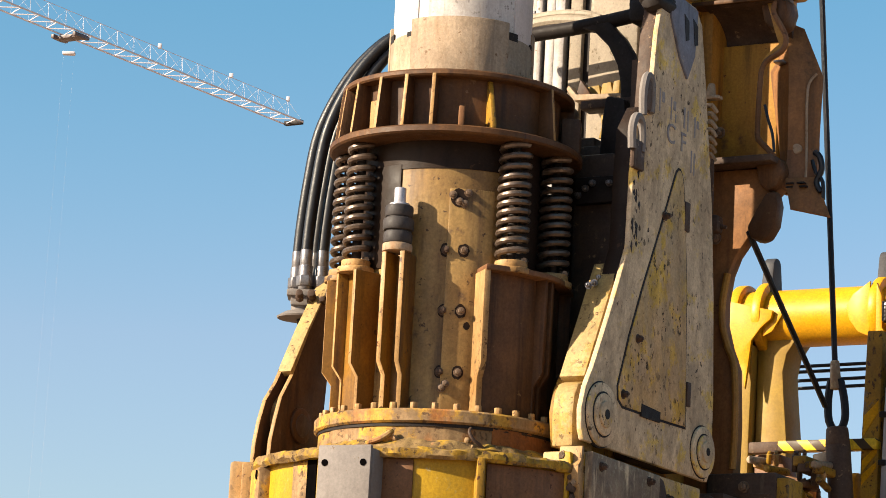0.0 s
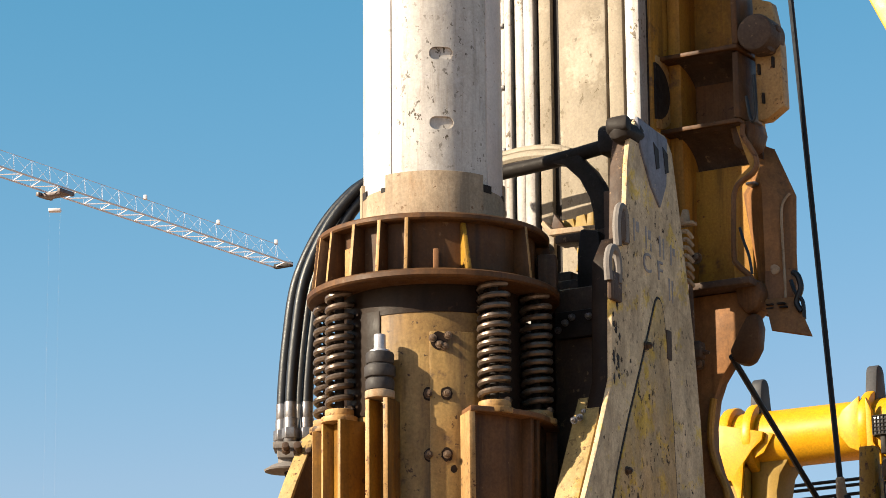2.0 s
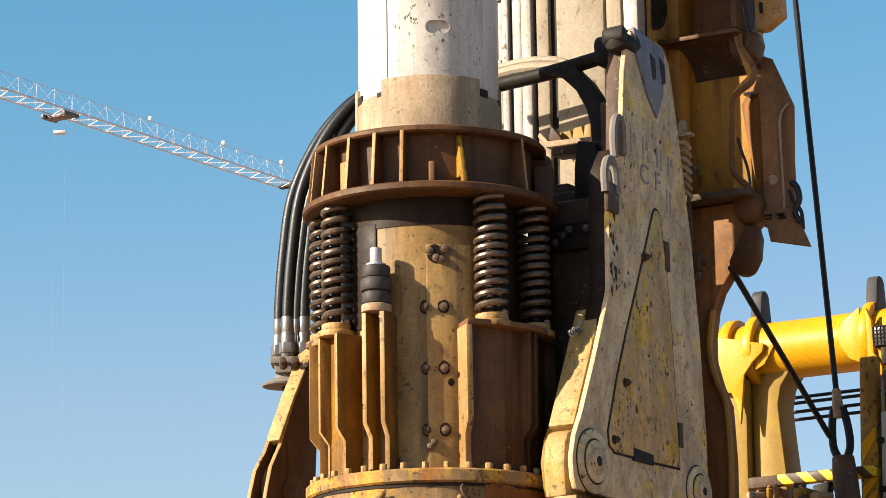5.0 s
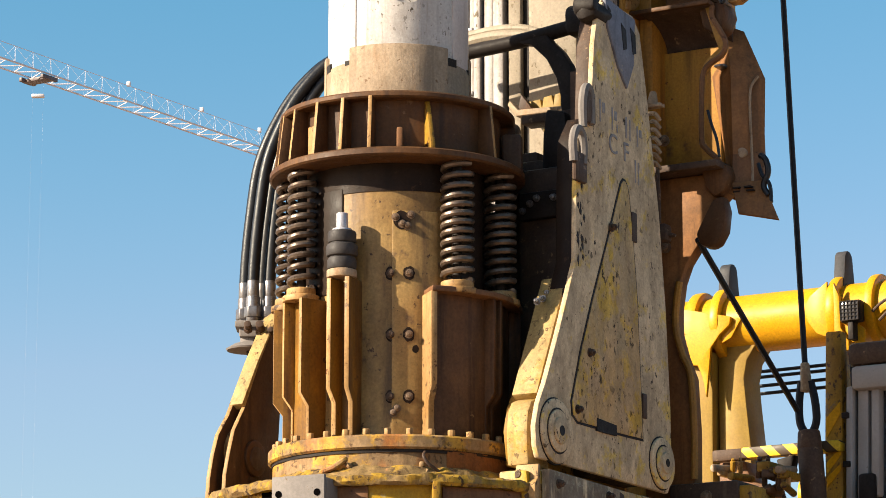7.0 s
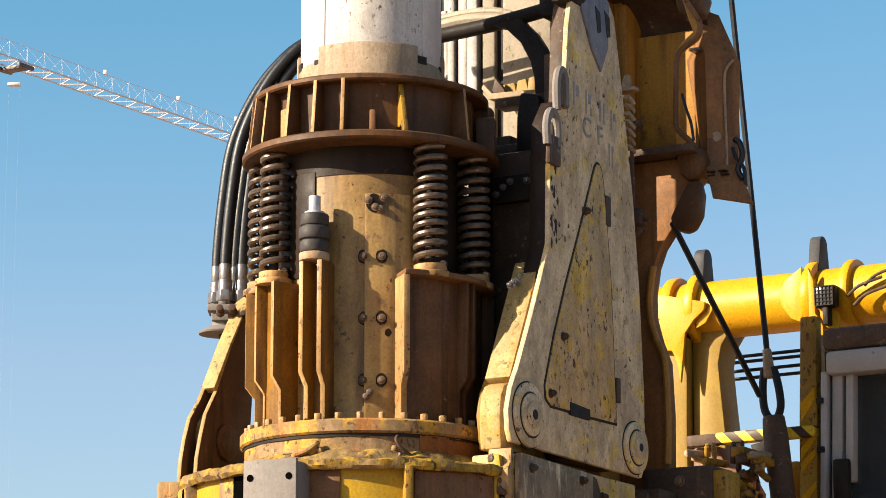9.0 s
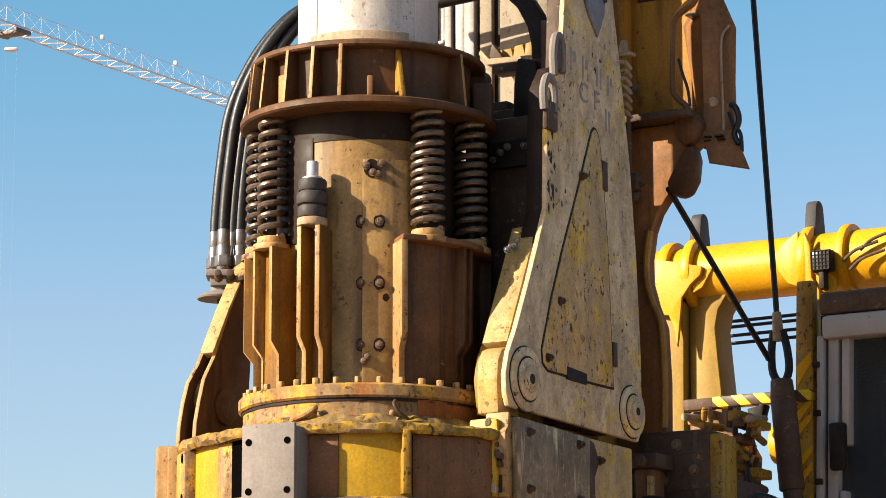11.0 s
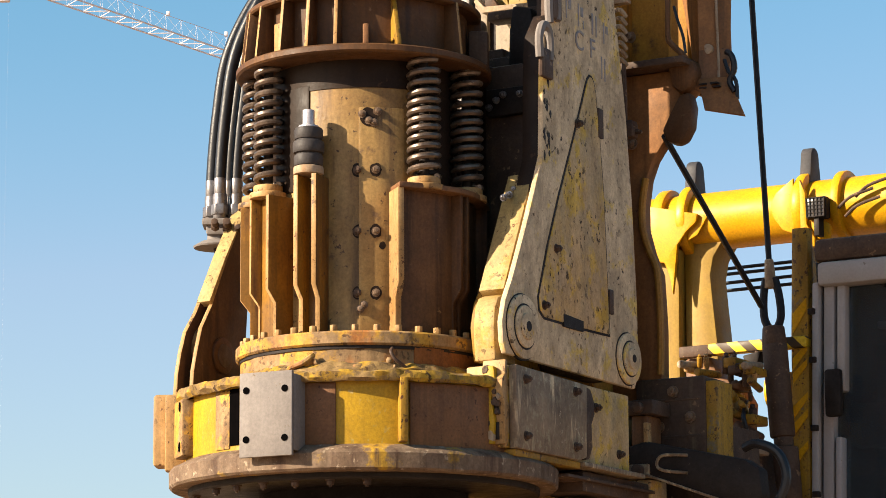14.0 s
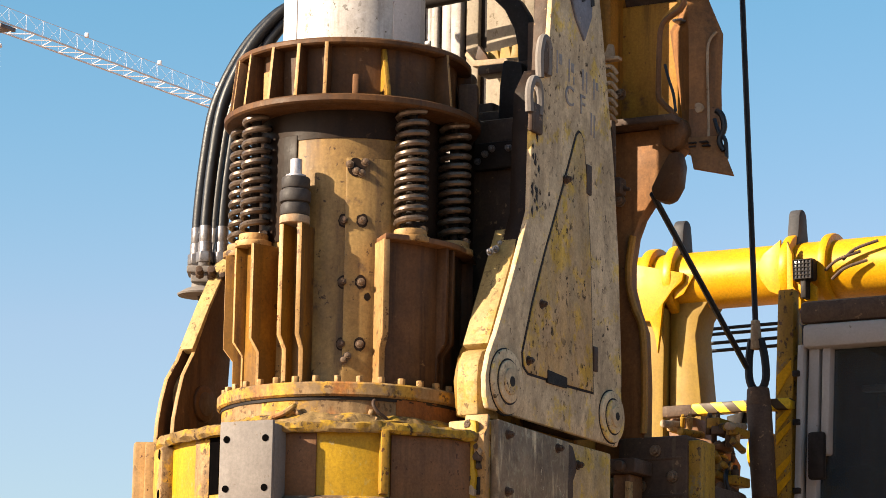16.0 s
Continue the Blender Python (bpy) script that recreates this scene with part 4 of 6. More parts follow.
# stencil remains: unreadable strokes
for y, z, w, h in ((0.325, 4.335, 0.010, 0.085), (0.352, 4.35, 0.022, 0.040), (0.42, 4.325, 0.010, 0.085), (0.447, 4.34, 0.022, 0.035), (0.458, 4.295, 0.010, 0.03), (0.53, 4.315, 0.012, 0.08), (0.56, 4.31, 0.010, 0.08), (0.62, 4.30, 0.012, 0.08), (0.645, 4.315, 0.020, 0.03), (0.60, 4.165, 0.010, 0.085), (0.625, 4.16, 0.010, 0.085)):
    part("stencil_bar", box(B(), 0.65, 0.6565, y - w / 2, y + w / 2, z - h / 2, z + h / 2, 0.001), M_MARK, side)
for ch, y, z in (("C", 0.385, 4.195), ("F", 0.50, 4.185)):
    cu = bpy.data.curves.new("letter", "FONT")
    cu.body, cu.size, cu.extrude = ch, 0.105, 0.002
    tmp = new("tmp", cu)
    me = bpy.data.meshes.new_from_object(tmp.evaluated_get(bpy.context.evaluated_depsgraph_get()))
    bpy.data.objects.remove(tmp)
    me.materials.clear()
    me.materials.append(M_MARK)
    piece("letter", me, side, pose(0.6565, y, z, 90, 0, 90))
# grey shield, hooks and top arm
bm = B()
prism(bm, [(0.36, 4.77), (0.60, 4.74), (0.585, 4.56), (0.53, 4.46), (0.46, 4.53), (0.38, 4.66)], 0.648, 0.664, "x", 0.004)
shield = part("shield_plate", bm, M_SHIELD, sled, "blue-grey triangular shield plate")
bm = B()
for y in (0.50, 0.575):
    prism(bm, [(y - 0.02, 4.70), (y + 0.02, 4.68), (y + 0.025, 4.61), (y, 4.60)], 0.60, 0.666, "x", 0)
part("shield_slots", bm, M_BLACK, shield)
bm = B()
box(bm, 0.58, 0.668, 0.265, 0.42, 4.665, 4.745, 0.035)
cyl(bm, (0.58, 0.285, 4.725), (0.664, 0.285, 4.725), 0.030, seg=24, bevel=0.012)
cyl(bm, (0.59, 0.40, 4.745), (0.664, 0.40, 4.745), 0.030, seg=24, bevel=0.012)
for v in bm.verts:
    v.co += 0.012 * noise.noise_vector(v.co * 18)
part("top_knuckle", bm, M_BLACK, sled, "oily black knuckle over the plate top")
bm = B()
sweep(bm, [(0.665, 0.175, 4.24), (0.665, 0.17, 4.32), (0.665, 0.19, 4.385), (0.665, 0.225, 4.385), (0.665, 0.235, 4.32), (0.665, 0.23, 4.26)], 0.016, 8)
sweep(bm, [(0.665, 0.10, 4.10), (0.665, 0.095, 4.17), (0.665, 0.12, 4.22), (0.665, 0.16, 4.215), (0.665, 0.175, 4.16), (0.665, 0.17, 4.10)], 0.016, 8)
part("lifting_eye", bm, M_PLATE, sled, "worn bare steel lifting eyes")
bm = B()
box(bm, 0.655, 0.675, 0.17, 0.26, 4.26, 4.38, 0.01)
part("eye_base", bm, M_DARK, sled)
part("eye_base", box(B(), 0.655, 0.675, 0.10, 0.19, 4.03, 4.14, 0.02), M_DARK, sled)
for x, z in ((0.408, 4.033), (0.477, 4.029), (0.380, 4.015), (0.350, 3.991)):
    piece("bolt_head", BOLT_Z, sled, pose(x, 0.30, z, 90))
part("bolt_bar", box(B(), 0.33, 0.56, 0.305, 0.34, 3.96, 4.06, 0.006), M_BLACK, sled)
for y, z in ((0.060, 3.607), (0.101, 3.634), (0.164, 3.666), (0.019, 3.590), (0.122, 3.618)):
    piece("bolt_head", BOLT_Z, sled, pose(0.56, y, z, 90))
# lower sled block with wear pad
bm = B()
box(bm, 0.50, 0.652, -0.155, 0.79, 2.692, 2.975, 0.008)
block = part("lower_block", bm, M_HATCH, sled, "worn yellow lower block")
bm = B()
prism(bm, [(-0.136, 2.688), (0.33, 2.690), (0.385, 2.705), (0.392, 2.965), (-0.136, 2.975)], 0.655, 0.686, "x", 0.006)
part("wear_pad", bm, M_PAD, block, "scuffed dark grey wear pad")
bm = B()
prism(bm, [(0.396, 2.700), (0.425, 2.705), (0.450, 2.75), (0.445, 2.83), (0.470, 2.87), (0.465, 2.915), (0.440, 2.955), (0.396, 2.965)], 0.65, 0.676, "x", 0.006)
part("pad_clamp", bm, M_DARK, block)
for y in (-0.07, 0.30):
    for z in (2.735, 2.93):
        piece("bolt_head", BOLT_D, block, pose(0.685, y, z, 0, 90))
for y, z in ((0.52, 2.90), (0.70, 2.75)):
    piece("bolt_head", BOLT_D, block, pose(0.652, y, z, 0, 90))
part("foot_strip", box(B(), 0.58, 0.672, -0.12, 0.36, 2.664, 2.688, 0.004), M_YEL, block)
part("foot_plate", box(B(), 0.50, 0.690, 0.36, 0.84, 2.672, 2.690, 0.004), M_PAD, block)
part("skid_beam", box(B(), 0.45, 0.640, 0.44, 0.97, 2.595, 2.668, 0.006), M_DARK, block, "grimy dark skid beam")
part("skid_edge", box(B(), 0.56, 0.665, 0.28, 0.97, 2.630, 2.642, 0.003), M_DARK, block)
part("lower_beam", box(B(), 0.20, 0.600, 0.52, 0.97, 2.36, 2.545, 0.008), M_RIB, block, "rust-brown lower beam")
part("beam_edge", box(B(), 0.20, 0.612, 0.51, 0.97, 2.546, 2.556, 0.002), M_PAD, block)
bm = B()
prism(bm, [(-0.175, 2.70), (-0.175, 2.84), (-0.19, 2.87), (-0.19, 2.92), (-0.17, 2.94), (-0.165, 2.99), (-0.15, 2.99), (-0.15, 2.70)], 0.572, 0.66, "x", 0.003)
part("front_bar", bm, M_EDGE, block, "pale muddy front bar")
part("bar_strip", prism(B(), [(0.588, 2.70), (0.624, 2.70), (0.630, 2.78), (0.618, 2.86), (0.635, 2.90), (0.628, 2.965), (0.590, 2.97), (0.582, 2.90), (0.592, 2.84), (0.584, 2.78)], -0.1935, -0.17, "y", 0.003), M_DRUM, block)
random.seed(8)
for i in range(9):
    x, z, w = random.uniform(0.585, 0.645), random.uniform(2.71, 2.97), random.uniform(0.006, 0.014)
    part("mud_clot", prism(B(), [(x + w * math.cos(k) * random.uniform(0.6, 1.3), z + 1.6 * w * math.sin(k) * random.uniform(0.6, 1.3)) for k in (0, 0.8, 1.6, 2.4, 3.1, 3.9, 4.7, 5.5)], -0.1965, -0.17, "y", 0), M_DARK if i % 3 else M_COLLAR, block)
for z0, z1 in ((2.715, 2.775), (2.80, 2.835)):
    part("bar_slot", box(B(), 0.618, 0.640, -0.179, -0.17, z0, z1, 0.002), M_BLACK, block)

# left arm of the sled
arm = thing("sled_arm", (-0.6, 0.0, 2.93), "ochre sled arm with bright yellow front web", "sled plate")
REAR = [(0.16, 2.935), (0.13, 3.05), (0.10, 3.18), (0.11, 3.30), (0.20, 3.45), (0.22, 3.70)]
OUTER = [(0.115, 3.69), (-0.028, 3.476), (-0.159, 3.258), (-0.222, 3.180), (-0.252, 3.10), (-0.272, 3.02), (-0.279, 2.935)] + REAR
INNER_ARM = [(0.110, 3.68), (0.035, 3.575), (-0.029, 3.471), (-0.122, 3.29), (-0.187, 3.198), (-0.216, 3.112), (-0.238, 3.03), (-0.245, 2.935)] + REAR
# arm sides are painted as shaded, their rims as sunlit
lit_rims(part("arm_plate", prism(B(), OUTER, -0.628, -0.610, "x", 0.004), M_EDGE, arm).data, M_POST)
inner_arm = part("arm_plate", prism(B(), INNER_ARM, -0.583, -0.565, "x", 0.004), M_EDGE, arm)
lit_rims(inner_arm.data, M_POST)
bm = B()
prism(bm, [(0.108, 3.695), (-0.034, 3.480), (-0.138, 3.300), (-0.108, 3.285), (0.0, 3.475), (0.14, 3.68)], -0.626, -0.567, "x", 0.003)
part("front_web", bm, M_WEB, arm, "dusty pale yellow front web")
bm = B()
cyl(bm, (-0.567, -0.061, 3.109), (-0.553, -0.061, 3.109), 0.066, seg=36, bevel=0.004)
part("boss_ring", bm, M_POST, arm)
bm = B()
cyl(bm, (-0.60, -0.061, 3.109), (-0.549, -0.061, 3.109), 0.043, seg=32, bevel=0.004)
part("pivot_pin", bm, M_DARK, arm)
bm = B()
cyl(bm, (-0.611, -0.085, 3.12), (-0.582, -0.085, 3.12), 0.105, seg=40, bevel=0.003)
part("pivot_tube", bm, M_EDGE, arm)

# ---- hydraulic hoses and swivel block on the far side of the head ----
def wr(x, y, z):
    """Rig-space place of a world place."""
    dx = x + 0.05
    return 0.8660254 * dx - 0.5 * y, 0.5 * dx + 0.8660254 * y, z


for i, (off, yy) in enumerate(((0.0, 0.45), (0.034, 0.40), (0.066, 0.46), (0.095, 0.41))):
    hose = thing("hydraulic_hose", wr(-0.62 + off, yy, 3.70), "black rubber hydraulic hose bending over the head", "hose", "hoses beside the drive head")
    pts = [(-0.625 + off, yy, 3.74), (-0.622 + off, yy, 3.86), (-0.606 + off, yy, 4.05), (-0.575 + off, yy, 4.26), (-0.50 + off * 0.9, yy, 4.44), (-0.41 + off * 0.8, yy, 4.57), (-0.30 + off * 0.6, yy, 4.66),
           (-0.14, yy, 4.68), (-0.02, yy, 4.62), (0.04, yy, 4.50), (0.05, yy, 4.36)]
    part("hose_body", sweep(B(), [wr(*p) for p in pts], 0.0225, 12, 5), M_RUBBER, hose)
    bm = B()
    p = wr(-0.625 + off, yy, 0)
    cyl(bm, (p[0], p[1], 3.645), (p[0], p[1], 3.74), 0.026, seg=12, bevel=0.003)
    cyl(bm, (p[0], p[1], 3.66), (p[0], p[1], 3.70), 0.034, seg=6, bevel=0.003)
    cyl(bm, (p[0], p[1], 3.735), (p[0], p[1], 3.80), 0.0235, seg=16, bevel=0.003)
    part("fitting", bm, M_STEEL, hose, "zinc-plated hose fitting")
valve = thing("hose_manifold", wr(-0.56, 0.43, 3.53), "pale dusty hose manifold block on the drive head", "manifold")
bm = B()
box(bm, -0.075, 0.10, -0.06, 0.06, 0.09, 0.115, 0.004)
box(bm, -0.06, 0.10, -0.05, 0.05, 0.055, 0.10, 0.008)
bm.transform(Matrix.Translation(wr(-0.58, 0.43, 3.53)) @ pose(0, 0, 0, 0, 0, 30))
part("manifold_body", bm, M_PLATE, valve)
bm = B()
lathe(bm, [(0.0, -0.006), (0.088, -0.004), (0.091, 0.002), (0.062, 0.020), (0.040, 0.026), (0.036, 0.075), (0.0, 0.078)], 32)
bm.transform(Matrix.Translation(wr(-0.60, 0.43, 3.545)))
part("manifold_knob", cyl(B(), wr(-0.585, 0.43, 3.50), wr(-0.585, 0.43, 3.54), 0.022, 0.032, seg=16, bevel=0.004), M_BLACK, valve)
part("manifold_dish", bm, M_PLATE, valve, "flat conical grey cover")
for dx, dz, r, h in ((-0.035, 0.075, 0.013, 0.05), (0.01, 0.07, 0.015, 0.06), (0.05, 0.05, 0.012, 0.06), (0.075, 0.085, 0.013, 0.05)):
    bm = B()
    cyl(bm, (0, 0, 0), (0, 0, h * 0.5), r * 1.3, seg=6, bevel=0.002)
    cyl(bm, (0, 0, h * 0.5), (0, 0, h), r, seg=12, bevel=0.002)
    bm.transform(Matrix.Translation(wr(-0.57 + dx, 0.36, 3.53 + dz)) @ pose(0, 0, 0, 70, 0, 30))
    part("adapter", bm, M_DARK, valve)
bm = B()
cyl(bm, wr(-0.50, 0.44, 3.40), wr(-0.50, 0.44, 3.56), 0.05, 0.075, seg=32, bevel=0.008)
part("motor_body", bm, M_OCHRE, valve)

# ---- mast ----
mast = thing("mast", (0.05, 1.4, 0), "stained orange drilling mast with pale front face and bare guide rails", "mast")
ZT = 12.5
part("mast_core", box(B(), -0.34, 0.395, 1.02, 1.34, 0.0, ZT, 0.006), M_MAST, mast)
part("face_backing", box(B(), -0.335, 0.383, 1.008, 1.024, 3.2, ZT, 0), M_BLACK, mast)
for lo, hi, y, m, nm in ((-0.335, -0.29, 0.955, M_RAIL, "guide_rail"), (-0.275, -0.245, 0.99, M_RAIL, "guide_strip"), (-0.235, -0.205, 0.965, M_RAIL, "guide_strip"), (-0.195, -0.155, 0.98, M_RAIL, "guide_strip"),
                         (-0.150, -0.105, 0.97, M_RAIL, "guide_rail"), (-0.088, -0.034, 0.985, M_MASTF, "face_strip"), (0.002, 0.212, 0.985, M_MASTF, "face_plate"),
                         (0.224, 0.288, 0.985, M_MASTF, "face_strip"), (0.320, 0.381, 0.945, M_RAIL, "guide_rail")):
    part(nm, box(B(), lo, hi, y, 1.03, 3.2, ZT, 0.004), m, mast)
for i in range(14):
    z = 4.66 + i * 0.26
    part("strip_weld", box(B(), -0.274, -0.246, 0.980, 0.992, z, z + 0.018, 0.004), M_STEEL, mast)
# wing structure beside the mast: front-facing plates with ribs
wing = part("wing_plate", box(B(), 0.395, 0.72, 1.30, 1.36, 4.25, ZT, 0.004), M_MAST, mast, "stained orange wing plate")
for z in (4.925, 5.225, 5.60, 5.95):
    part("wing_rib", box(B(), 0.395, 0.735, 1.08, 1.31, z - 0.009, z + 0.009, 0.004), M_POST, wing)
part("wing_rib", box(B(), 0.395, 0.762, 1.07, 1.31, 4.272, 4.300, 0.005), M_DARK, wing, "sooty lower rib")
for z0, z1 in ((4.94, 5.21), (5.24, 5.585), (5.615, 5.94)):
    part("wing_edge", box(B(), 0.702, 0.730, 1.10, 1.31, z0, z1, 0.008), M_POST, wing)
WAIST = [(0.735, 4.915), (0.733, 4.871), (0.762, 4.82), (0.785, 4.775), (0.786, 4.74), (0.765, 4.712), (0.715, 4.685), (0.693, 4.655), (0.685, 4.60), (0.680, 4.40), (0.695, 4.36), (0.735, 4.32), (0.755, 4.295)]
part("wing_edge", prism(B(), WAIST + [(0.676, 4.295), (0.672, 4.64), (0.695, 4.70), (0.755, 4.745), (0.735, 4.80), (0.700, 4.915)], 1.12, 1.15, "y", 0.004), M_MAST, wing)
bm = B()
sweep(bm, [(x, 1.115, z) for x, z in WAIST], 0.011, 8)
part("edge_rim", bm, M_RIB, wing)
# shade inside the bay is put into this panel's browner paint
part("wing_panel", box(B(), 0.452, 0.702, 1.285, 1.302, 4.936, 5.214, 0.006), M_RIB, wing, "recessed panel browned for shade")
part("wing_panel", box(B(), 0.440, 0.690, 1.270, 1.302, 4.302, 4.80, 0.006), M_MAST, wing)
# coves carry the darkening of soot and shade below the ribs
for x0, x1, y0, y1, z, d in ((0.44, 0.735, 1.09, 1.30, 4.914, 0.125), (0.452, 0.702, 1.10, 1.30, 5.214, 0.10)):
    cove = [(y1, z)] + [(y0 + (y1 - y0) * math.sin(radians(a)), z - d * (1 - math.cos(radians(a)))) for a in range(0, 91, 10)]
    part("rib_cove", prism(B(), cove, x0, x1, "x", 0), M_DARK, wing, "rounded cove, dark for soot and shade under a rib")
n = 14
rim = [(1.05 + 0.155 * math.sin(math.pi * i / n), 5.085 + 0.150 * math.cos(math.pi * i / n)) for i in range(n + 1)]
arc = [(1.035 + 0.120 * math.sin(math.pi * i / n), 5.085 + 0.115 * math.cos(math.pi * i / n)) for i in range(n + 1)]
part("opening_rim", prism(B(), rim, 0.36, 0.402, "x", 0.003), M_EDGE, wing)
part("wing_opening", prism(B(), arc, 0.36, 0.405, "x", 0), M_BLACK, wing)
for z in (4.285, 4.925):
    bm = B()
    prism(bm, [(0.66, z + 0.01), (0.775, z + 0.01), (0.785, z - 0.04), (0.765, z - 0.10), (0.72, z - 0.12), (0.68, z - 0.08)], 1.13, 1.25, "y", 0.02)
    part("wing_boss", bm, M_POST, wing)
part("wing_strip", box(B(), 0.398, 0.452, 1.16, 1.30, 4.30, ZT, 0.004), M_MAST, wing)
# cable run down the wing
bm = B()
sweep(bm, [(0.715, 1.10, 4.50), (0.735, 1.09, 4.44), (0.755, 1.09, 4.38), (0.765, 1.09, 4.31)], 0.006, 8)
part("cable", bm, M_RUBBER, mast)
bm = B()
sweep(bm, [(0.76, 1.10, 5.02), (0.775, 1.10, 4.93), (0.79, 1.10, 4.92), (0.80, 1.10, 4.97), (0.795, 1.10, 5.1)], 0.007, 8)
part("cable_loop", bm, M_RUBBER, mast)
# lower horn plate
HORN = [(0.395, 4.27), (0.782, 4.27), (0.775, 4.20), (0.70, 4.13), (0.645, 4.02), (0.58, 3.93), (0.552, 3.86), (0.536, 3.76), (0.536, 3.67), (0.56, 3.58), (0.594, 3.49), (0.604, 3.28), (0.60, 2.95), (0.395, 2.95)]
part("horn_plate", prism(B(), HORN, 1.17, 1.24, "y", 0.006), M_BOX, mast, "curved orange-brown lower plate")
bm = B()
sweep(bm, [(0.604, 1.16, 3.10), (0.607, 1.16, 3.28), (0.597, 1.16, 3.49), (0.563, 1.16, 3.58), (0.539, 1.16, 3.67), (0.539, 1.16, 3.76), (0.555, 1.16, 3.86)], 0.014, 8)
part("horn_lip", bm, M_MAST, mast)
bm = B()
prism(bm, [(0.64, 4.03), (0.68, 4.10), (0.715, 4.16), (0.76, 4.17), (0.775, 4.11), (0.765, 4.03), (0.735, 3.98), (0.70, 3.968), (0.66, 3.985)], 1.12, 1.19, "y", 0.018)
part("rope_guide", bm, M_POST, mast, "rounded rusty rope guide")
# bolts beside the sled panel
for z, x in ((4.42, 0.50), (4.0, 0.50), (3.62, 0.47)):
    piece("bolt_head", BOLT_M, mast, pose(x, 1.16, z, 90))
for i in range(7):
    part("hose_clip", sweep(B(), [(0.505 + 0.010 * (i % 2), 1.02, 4.495 - i * 0.032), (0.545, 0.99, 4.485 - i * 0.032), (0.556, 1.01, 4.462 - i * 0.032)], 0.009, 6, 2), M_COLLAR, mast)
bm = B()
cyl(bm, (0.53, 1.0, 4.52), (0.535, 1.0, 4.575), 0.024, 0.012, seg=14, bevel=0.004)
box(bm, 0.505, 0.575, 0.98, 1.02, 4.510, 4.524, 0.004)
part("clip_cap", bm, M_COLLAR, mast, "pale mushroom cap")
part("clip_pipe", sweep(B(), [(0.548, 1.0, 4.28), (0.552, 1.0, 4.16), (0.552, 1.0, 4.06)], 0.008, 8), M_DARK, mast)
bm = B()
box(bm, 0.535, 0.590, 0.98, 1.04, 3.985, 4.055, 0.015)
cyl(bm, (0.585, 1.01, 4.012), (0.615, 1.01, 4.006), 0.012, 0.006, seg=10)
part("bolt_block", bm, M_DARK, mast)

# box on the wing's outer side
mbox = thing("mast_guard_box", (0.85, 1.2, 4.05), "faded orange sheet-steel guard box on the mast", "guard box")


def sheet(name, corners, faces, material, parent, thick=0.012, label=""):
    """A folded sheet of flat facets with thickness."""
    bm = B()
    vs = {i: bm.verts.new(corners[i]) for f in faces for i in f}
    for f in faces:
        bm.faces.new([vs[i] for i in f])
    bmesh.ops.recalc_face_normals(bm, faces=bm.faces[:])
    bmesh.ops.solidify(bm, geom=bm.faces[:], thickness=thick)
    return part(name, bm, material, parent, label)


FOLD = [(0.655, 1.27, 4.680), (0.772, 1.19, 4.640), (0.885, 1.26, 4.638), (0.695, 1.33, 4.895), (0.768, 1.33, 4.860), (0.715, 1.25, 4.350), (0.775, 1.19, 4.340), (0.880, 1.25, 4.352),
        (0.745, 1.20, 4.225), (0.772, 1.185, 4.222), (0.885, 1.22, 4.225), (0.818, 1.14, 4.090), (0.980, 1.15, 4.050), (0.655, 1.35, 4.890)]
sheet("front_sheet", FOLD, [(0, 1, 6, 5), (1, 2, 7, 6), (0, 13, 3, 1), (3, 4, 2, 1)], M_BOX, mbox, 0.010, "folded orange-brown sheet")
sheet("lower_band", FOLD, [(5, 6, 9, 8), (6, 7, 10, 9)], M_RIB, mbox, 0.010)
part("back_sheet", prism(B(), [(0.70, 4.20), (0.84, 4.20), (0.83, 4.62), (0.76, 4.84), (0.68, 4.86)], 1.335, 1.36, "y", 0.004), M_BOX, mbox)
bm = B()
cyl(bm, (0.805, 1.20, 4.345), (0.805, 1.235, 4.345), 0.020, seg=20, bevel=0.003)
part("disc", bm, M_COLLAR, mbox, "small pale round cap")
bm = B()
part("latch", box(B(), 0.70, 0.74, 1.195, 1.25, 4.695, 4.705, 0.002), M_STEEL, mbox)
skirt = sheet("lower_skirt", FOLD, [(9, 10, 12, 11)], M_BOX, mbox, 0.010)
for x, z in ((0.80, 4.20), (0.845, 4.20), (0.80, 4.185), (0.855, 4.185)):
    part("vent_slot", box(B(), x - 0.014, x + 0.014, 1.16, 1.20, z - 0.003, z + 0.003, 0), M_BLACK, skirt)
bm = B()
sweep(bm, [(0.868, 1.235, 4.645), (0.845, 1.222, 4.61), (0.838, 1.218, 4.55), (0.840, 1.218, 4.40), (0.846, 1.212, 4.26), (0.848, 1.200, 4.215)], 0.0055, 6)
part("edge_seam", bm, M_COLLAR, mbox)
bm = B()
sweep(bm, [(0.89, 1.19, 4.32), (0.915, 1.18, 4.30), (0.925, 1.18, 4.25), (0.905, 1.18, 4.20), (0.925, 1.18, 4.16)], 0.012, 8)
sweep(bm, [(0.88, 1.19, 4.29), (0.90, 1.18, 4.24), (0.93, 1.18, 4.20), (0.935, 1.18, 4.13)], 0.008, 8)
part("cable_tail", bm, M_RUBBER, mbox)

